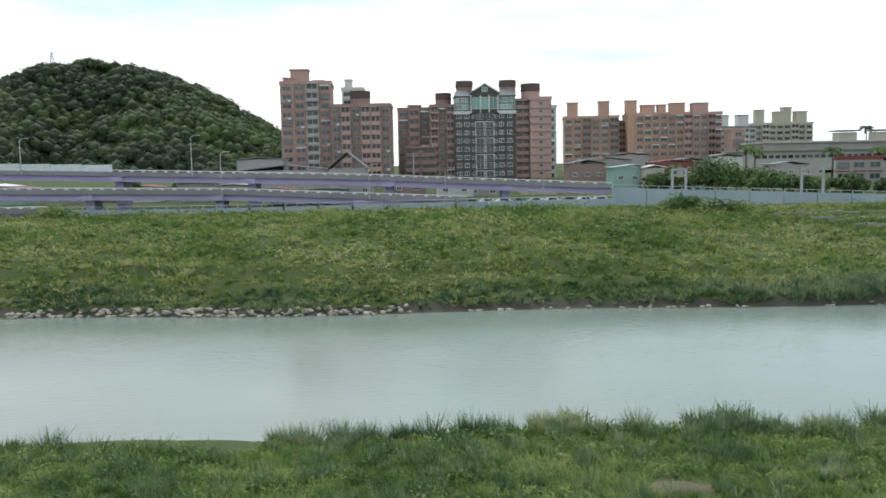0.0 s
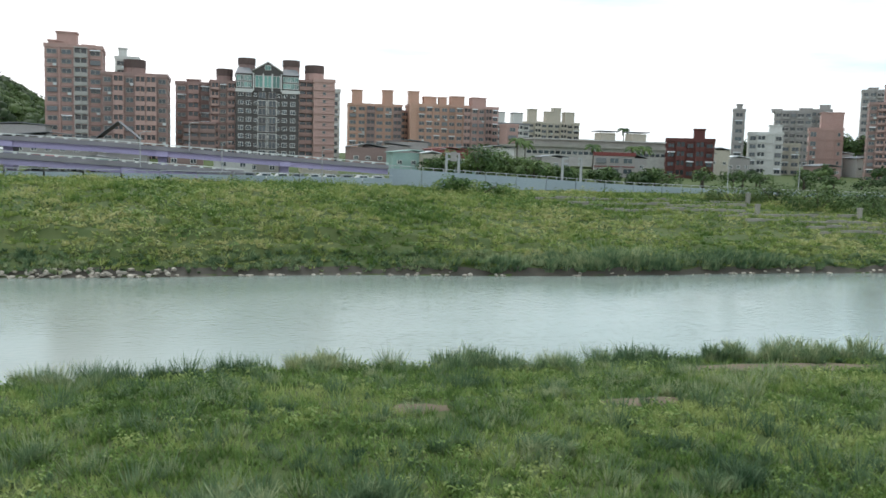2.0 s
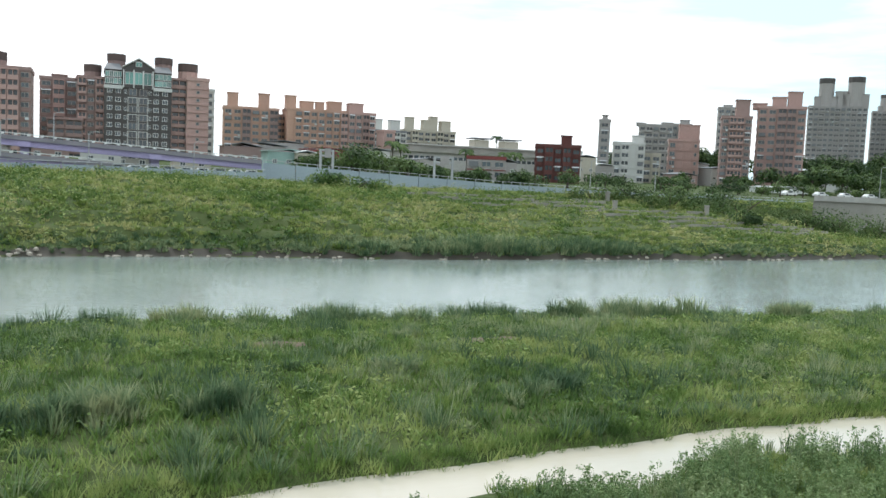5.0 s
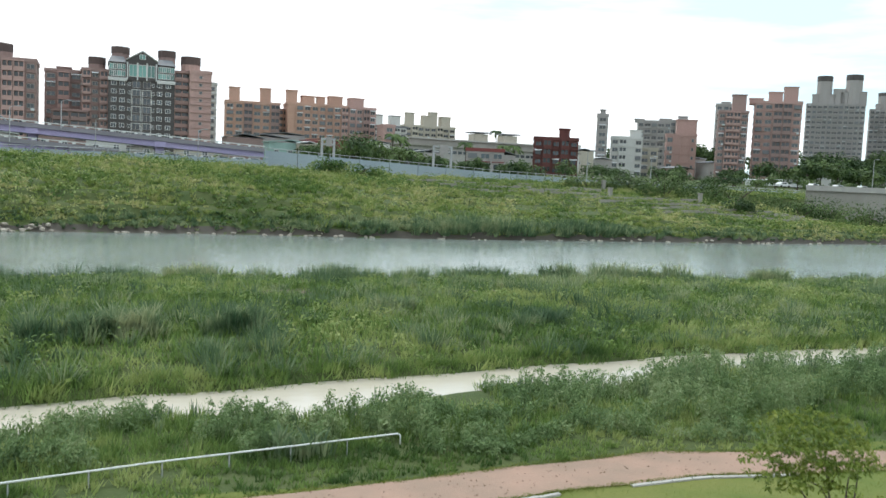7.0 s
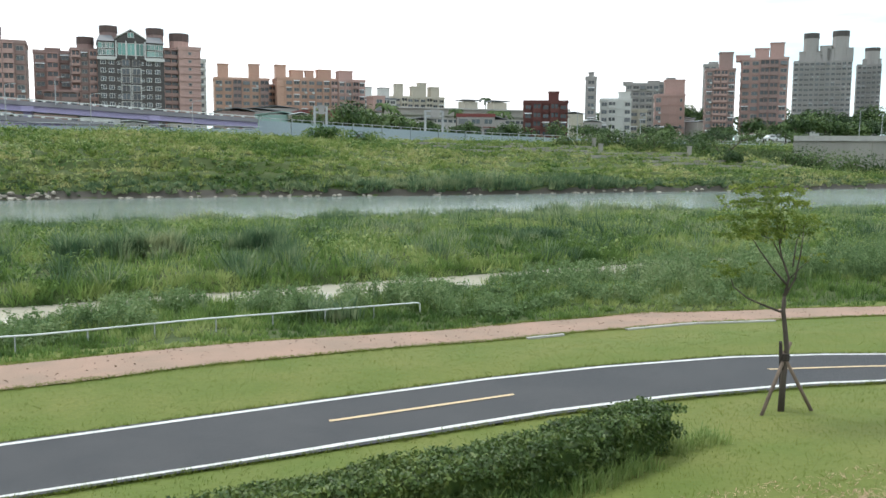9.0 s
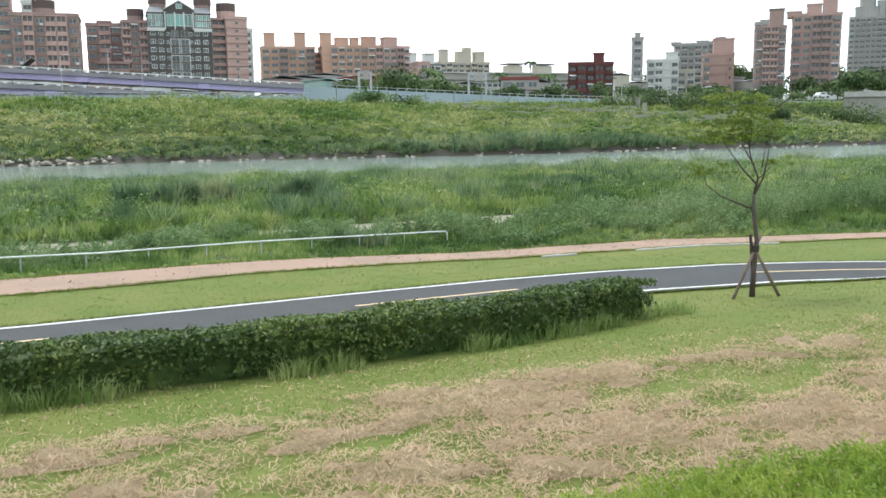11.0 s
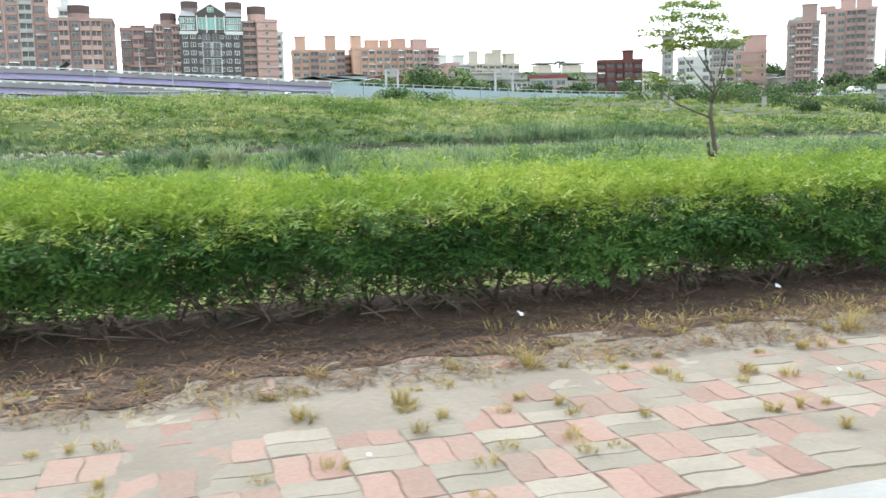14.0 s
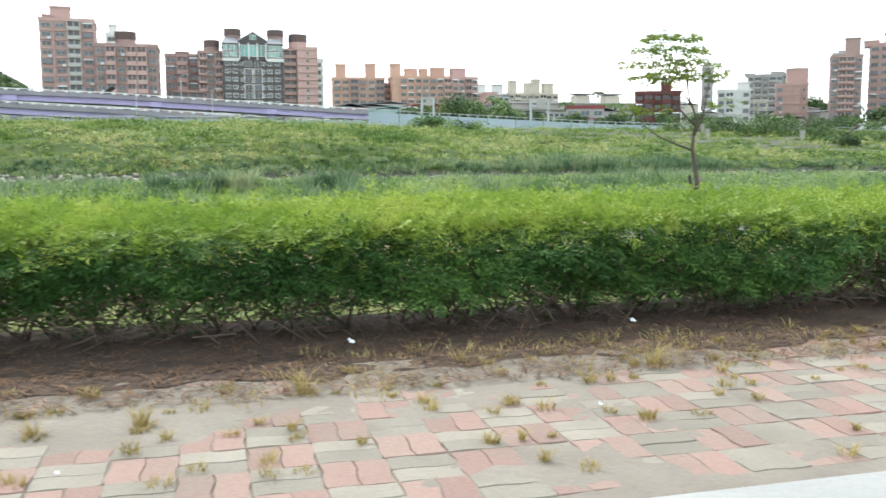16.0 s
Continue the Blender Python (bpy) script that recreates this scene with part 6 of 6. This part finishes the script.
for kx in np.arange(-5.4, 11, 0.27):
    x0 = float(kx + rng.uniform(-0.08, 0.08))
    y0 = float(rng.uniform(-9.0, -8.7))
    for j in range(3):
        a = rng.uniform(-0.5, 0.5)
        part("stem", limb([(x0 + 0.03 * j, y0, -0.02), (x0 + 0.25 * a, y0 - 0.04 * j, 0.12), (x0 + 0.6 * a, y0 - 0.16 * j + 0.08, 0.28), (x0 + 0.9 * a, y0 - 0.2 * j + 0.1, 0.45)], [0.011, 0.008, 0.006, 0.003], 5), M["twig"], h)
n = 7500
x, y = rng.uniform(-5.5, 11, n), rng.uniform(-9.2, -8.3, n)
a, tl = rng.uniform(0, 6.28, n), rng.uniform(-0.3, 0.9, n)
d = np.stack([np.cos(a) * np.cos(tl), np.sin(a) * np.cos(tl), np.sin(tl)], 1) * rng.uniform(0.05, 0.16, n)[:, None]
w = np.cross(d, rng.normal(0, 1, (n, 3)))
w *= 0.0035 / (np.linalg.norm(w, axis=1, keepdims=True) + 1e-9)
p = np.stack([x, y, rng.uniform(0.03, 0.36, n)], 1)
array_mesh("twig", np.stack([p - d - w, p + d - w, p + d + w, p - d + w], 1).reshape(-1, 3), 4 * np.arange(n)[:, None] + np.array([0, 1, 2, 3]), M["twig"], h, "thin bare twigs", "", "stuff")

# ---- litter, tufts and scraps on the ground ----
n = 42000
x, y = rng.uniform(-7, 12, n), -8.4 - 2.1 * rng.uniform(0, 1, n) ** 0.75
a, tl = rng.uniform(0, 6.28, n), rng.normal(0, 0.2, n)
d = np.stack([np.cos(a) * np.cos(tl), np.sin(a) * np.cos(tl), np.sin(tl)], 1) * rng.uniform(0.008, 0.035, n)[:, None]
w = np.stack([-np.sin(a), np.cos(a), 0 * a], 1) * rng.uniform(0.001, 0.005, n)[:, None]
p = np.stack([x, y, height(x, y) + np.where(y < -9.88, 0.078, 0.04) + rng.uniform(0, 0.015, n)], 1)
array_mesh("leaf_litter", np.stack([p - d - w, p + d - w, p + d + w, p - d + w], 1).reshape(-1, 3), 4 * np.arange(n)[:, None] + np.array([0, 1, 2, 3]), M["litter"], None, "dry leaf and stem litter on the soil", "litter")
c = scatter(rng, 520, -7, 12, flat(-10.6), flat(-9.7), lambda x, y: waves(x, y, 1.3, 0.2) > -0.2)
v, f = blade_arrays(rng, c + (0, 0, 0.07), rng.uniform(0.02, 0.06, len(c)), 0.09, 16, 0.004, 2.2)
array_mesh("soil_edge_grass", v, f, M["dry_tuft"], None, "small weeds at the pavement's edge", "weeds")


def tuft(x, y, hgt, spread, n, seed):
    t = thing("grass_tuft", "small yellowing grass tuft in a pavement joint", "grass tuft", (x, y, 0.045), 0, "tufts in the pavement")
    q = np.random.default_rng(seed)
    v, f = blade_arrays(q, np.zeros((1, 3)), hgt, spread * 0.4, n, 0.0048, 1.3)
    array_mesh("grass", v, f, M["dry_tuft"], t, "", "", "")


for k, (x, y, hh) in enumerate(((2.96, -10.38, 0.13), (1.24, -10.42, 0.11), (0.58, -10.73, 0.1), (0.2, -10.75, 0.07))):
    tuft(x, y, hh, 0.06, 42, k)
    tuft(x + 0.02, y - 0.03, hh * 0.35, 0.12, 45, k + 50)
for k in range(260):
    x, y = float(rng.uniform(-4, 8)), float(-10.0 - 1.7 * rng.uniform(0, 1) ** 1.6)
    jx, jy = round(x / 0.115) * 0.115, round(y / 0.115) * 0.115
    tuft(jx, jy, float(rng.uniform(0.018, 0.055)), float(rng.uniform(0.03, 0.11)), 30, k + 200)


n = 450
x = rng.uniform(-14, 24, n)
y = red_mid(x) + rng.uniform(-0.9, 0.9, n)
q = np.stack([x, y, height(x, y) + 0.055], 1)
v, f = leaf_arrays(rng, q, (0.02, 0.02, 0.004), 2, 0.035, 0.2, 2.5, 1.6)
array_mesh("path_litter", v, f, M["litter"], None, "dark fallen leaves scattered on the red path", "litter")
c = np.concatenate([scatter(rng, 2600, -20, 26, lambda x, s=s: red_mid(x) + s * 1.02, lambda x, s=s: red_mid(x) + s * 1.2) for s in (-1, 1)])
v, f = blade_arrays(rng, c + (0, 0, 0.04), rng.uniform(0.02, 0.06, len(c)), 0.1, 8, 0.014, 1.2, bent=False)
array_mesh("path_edge_grass", v, f, M["lawn_blade"], None, "grass creeping over the path's edges", "grass")
c = np.concatenate([scatter(rng, 1500, -20, 26, lambda x, s=s: bike_mid(x) + s * 1.32, lambda x, s=s: bike_mid(x) + s * 1.4) for s in (-1, 1)])
v, f = blade_arrays(rng, c + (0, 0, 0.04), rng.uniform(0.03, 0.09, len(c)), 0.06, 8, 0.012, 1.2, bent=False)
array_mesh("road_edge_grass", v, f, M["lawn_blade"], None, "grass tufts along the cycle path's edges", "grass")


def scrap(x, y, z, s, turn):
    bm = bmesh.new()
    g = [[bm.verts.new((i * s / 3, j * s / 3, s * 0.25 * math.sin(3 * i + 5 * j))) for i in range(4)] for j in range(4)]
    for j in range(3):
        for i in range(3):
            bm.faces.new((g[j][i], g[j][i + 1], g[j + 1][i + 1], g[j + 1][i]))
    ob = part("paper_scrap", bm, M["paper"])
    ob.matrix_basis = pose(x, y, z, 35, 10, turn)
    tagged(ob, "crumpled white paper scrap on the ground", "litter", "paper scraps")


scrap(-1.26, -9.07, 0.05, 0.07, 20)
scrap(1.62, -9.45, 0.045, 0.04, 70)
scrap(2.42, -10.95, 0.05, 0.018, 40)
scrap(0.35, -11.2, 0.05, 0.014, 10)
scrap(3.4, -9.3, 0.045, 0.03, 10)


# ---- dust and sand lying over the pavers ----
xs, ys = np.arange(-8, 12, 0.06), np.arange(-11.95, -9.9, 0.05)
SX, SY = np.meshgrid(xs, ys)
film = 0.0366 + 0.0055 * waves(SX, SY, 1.1, 0.8) + 0.004 * waves(SX, SY, 4.3, 2.0) + 0.003 * waves(SX, SY, 11.0, 1.0) + np.random.default_rng(9).normal(0, 0.0013, SX.shape) + 0.006 * smooth(-10.6, -10.1, SY)
film += 0.011 * np.exp(-(((SX - 0.7) / 1.3) ** 2) - ((SY + 10.65) / 0.42) ** 2) + 0.009 * np.exp(-(((SX - 1.9) / 0.35) ** 2) - ((SY + 11.55) / 0.2) ** 2)
m = len(xs)
i = (np.arange(len(ys) - 1)[:, None] * m + np.arange(m - 1)).ravel()
array_mesh("pavement_sand", np.stack([SX, SY, film], -1).reshape(-1, 3), np.stack([i, i + 1, i + m + 1, i + m], 1), M["sand"], None, "grey brown sand drifted over the pavers", "sand", "structure", True)


# ---- block pavement: pairs of wavy-edged pavers ----
def paver_mesh(material):
    """A block 0.225 by 0.11 m with waved long sides and a small chamfer, long along y."""
    w, l, hgt = 0.0568, 0.1140, 0.03
    ys = np.linspace(-l, l, 9)
    wob = 0.0065 * np.sin(ys / l * np.pi)
    ring = [(w + o, y) for y, o in zip(ys, wob)] + [(-w + o, y) for y, o in zip(ys[::-1], wob[::-1])]
    bm = bmesh.new()
    lo = [bm.verts.new((px, py, 0)) for px, py in ring]
    hi = [bm.verts.new((px * 0.985, py * 0.99, hgt - 0.004)) for px, py in ring]
    tp = [bm.verts.new((px * 0.955, py * 0.975, hgt)) for px, py in ring]
    n = len(ring)
    for a, b in ((lo, hi), (hi, tp)):
        for i in range(n):
            bm.faces.new((a[i], a[(i + 1) % n], b[(i + 1) % n], b[i]))
    bm.faces.new(tp)
    return shared_mesh("paver", bm, [material])


PAVER = {"red": paver_mesh(M["paver_red"]), "grey": paver_mesh(M["paver_grey"])}
paving = bpy.data.objects["pavement"]
rest = {"red": [], "grey": []}
rp = random.Random(4)
S = 0.230
count = 0
for i in range(-26, 42):
    for j in range(0, 8):
        cx, cy = 2.465 + (i - 10) * S, -11.665 + j * S
        kind = "red" if (i + j) % 2 == 0 else "grey"
        for k in (-0.25, 0.25):
            ox, oy = (k * S, 0) if kind == "red" else (0, k * S)
            turn = (0 if kind == "red" else 90) + rp.uniform(-0.8, 0.8)
            place = (cx + ox + rp.uniform(-0.002, 0.002), cy + oy + rp.uniform(-0.002, 0.002), 0.012 + rp.uniform(-0.003, 0.003))
            if -0.3 < cx < 3.9 and count < 300:
                put(PAVER[kind], "paver", paving, *place, turn)
                count += 1
            else:
                rest[kind].append((*place, turn))
for kind, rows in rest.items():
    me = PAVER[kind]
    co = np.array([tuple(q.co) for q in me.vertices])
    bm = bmesh.new()
    vs, fs, k = [], [], 0
    for x, y, z, a in rows:
        ca, sa = math.cos(radians(a)), math.sin(radians(a))
        vs += [(x + ca * p[0] - sa * p[1], y + sa * p[0] + ca * p[1], z + p[2]) for p in co]
        fs += [[k + q for q in pl.vertices] for pl in me.polygons]
        k += len(co)
    m2 = bpy.data.meshes.new("pavers")
    m2.from_pydata(vs, [], fs)
    m2.materials.append(me.materials[0])
    o = new("pavers", m2)
    o.parent = paving
    tagged(o, "", "", "", "stuff")
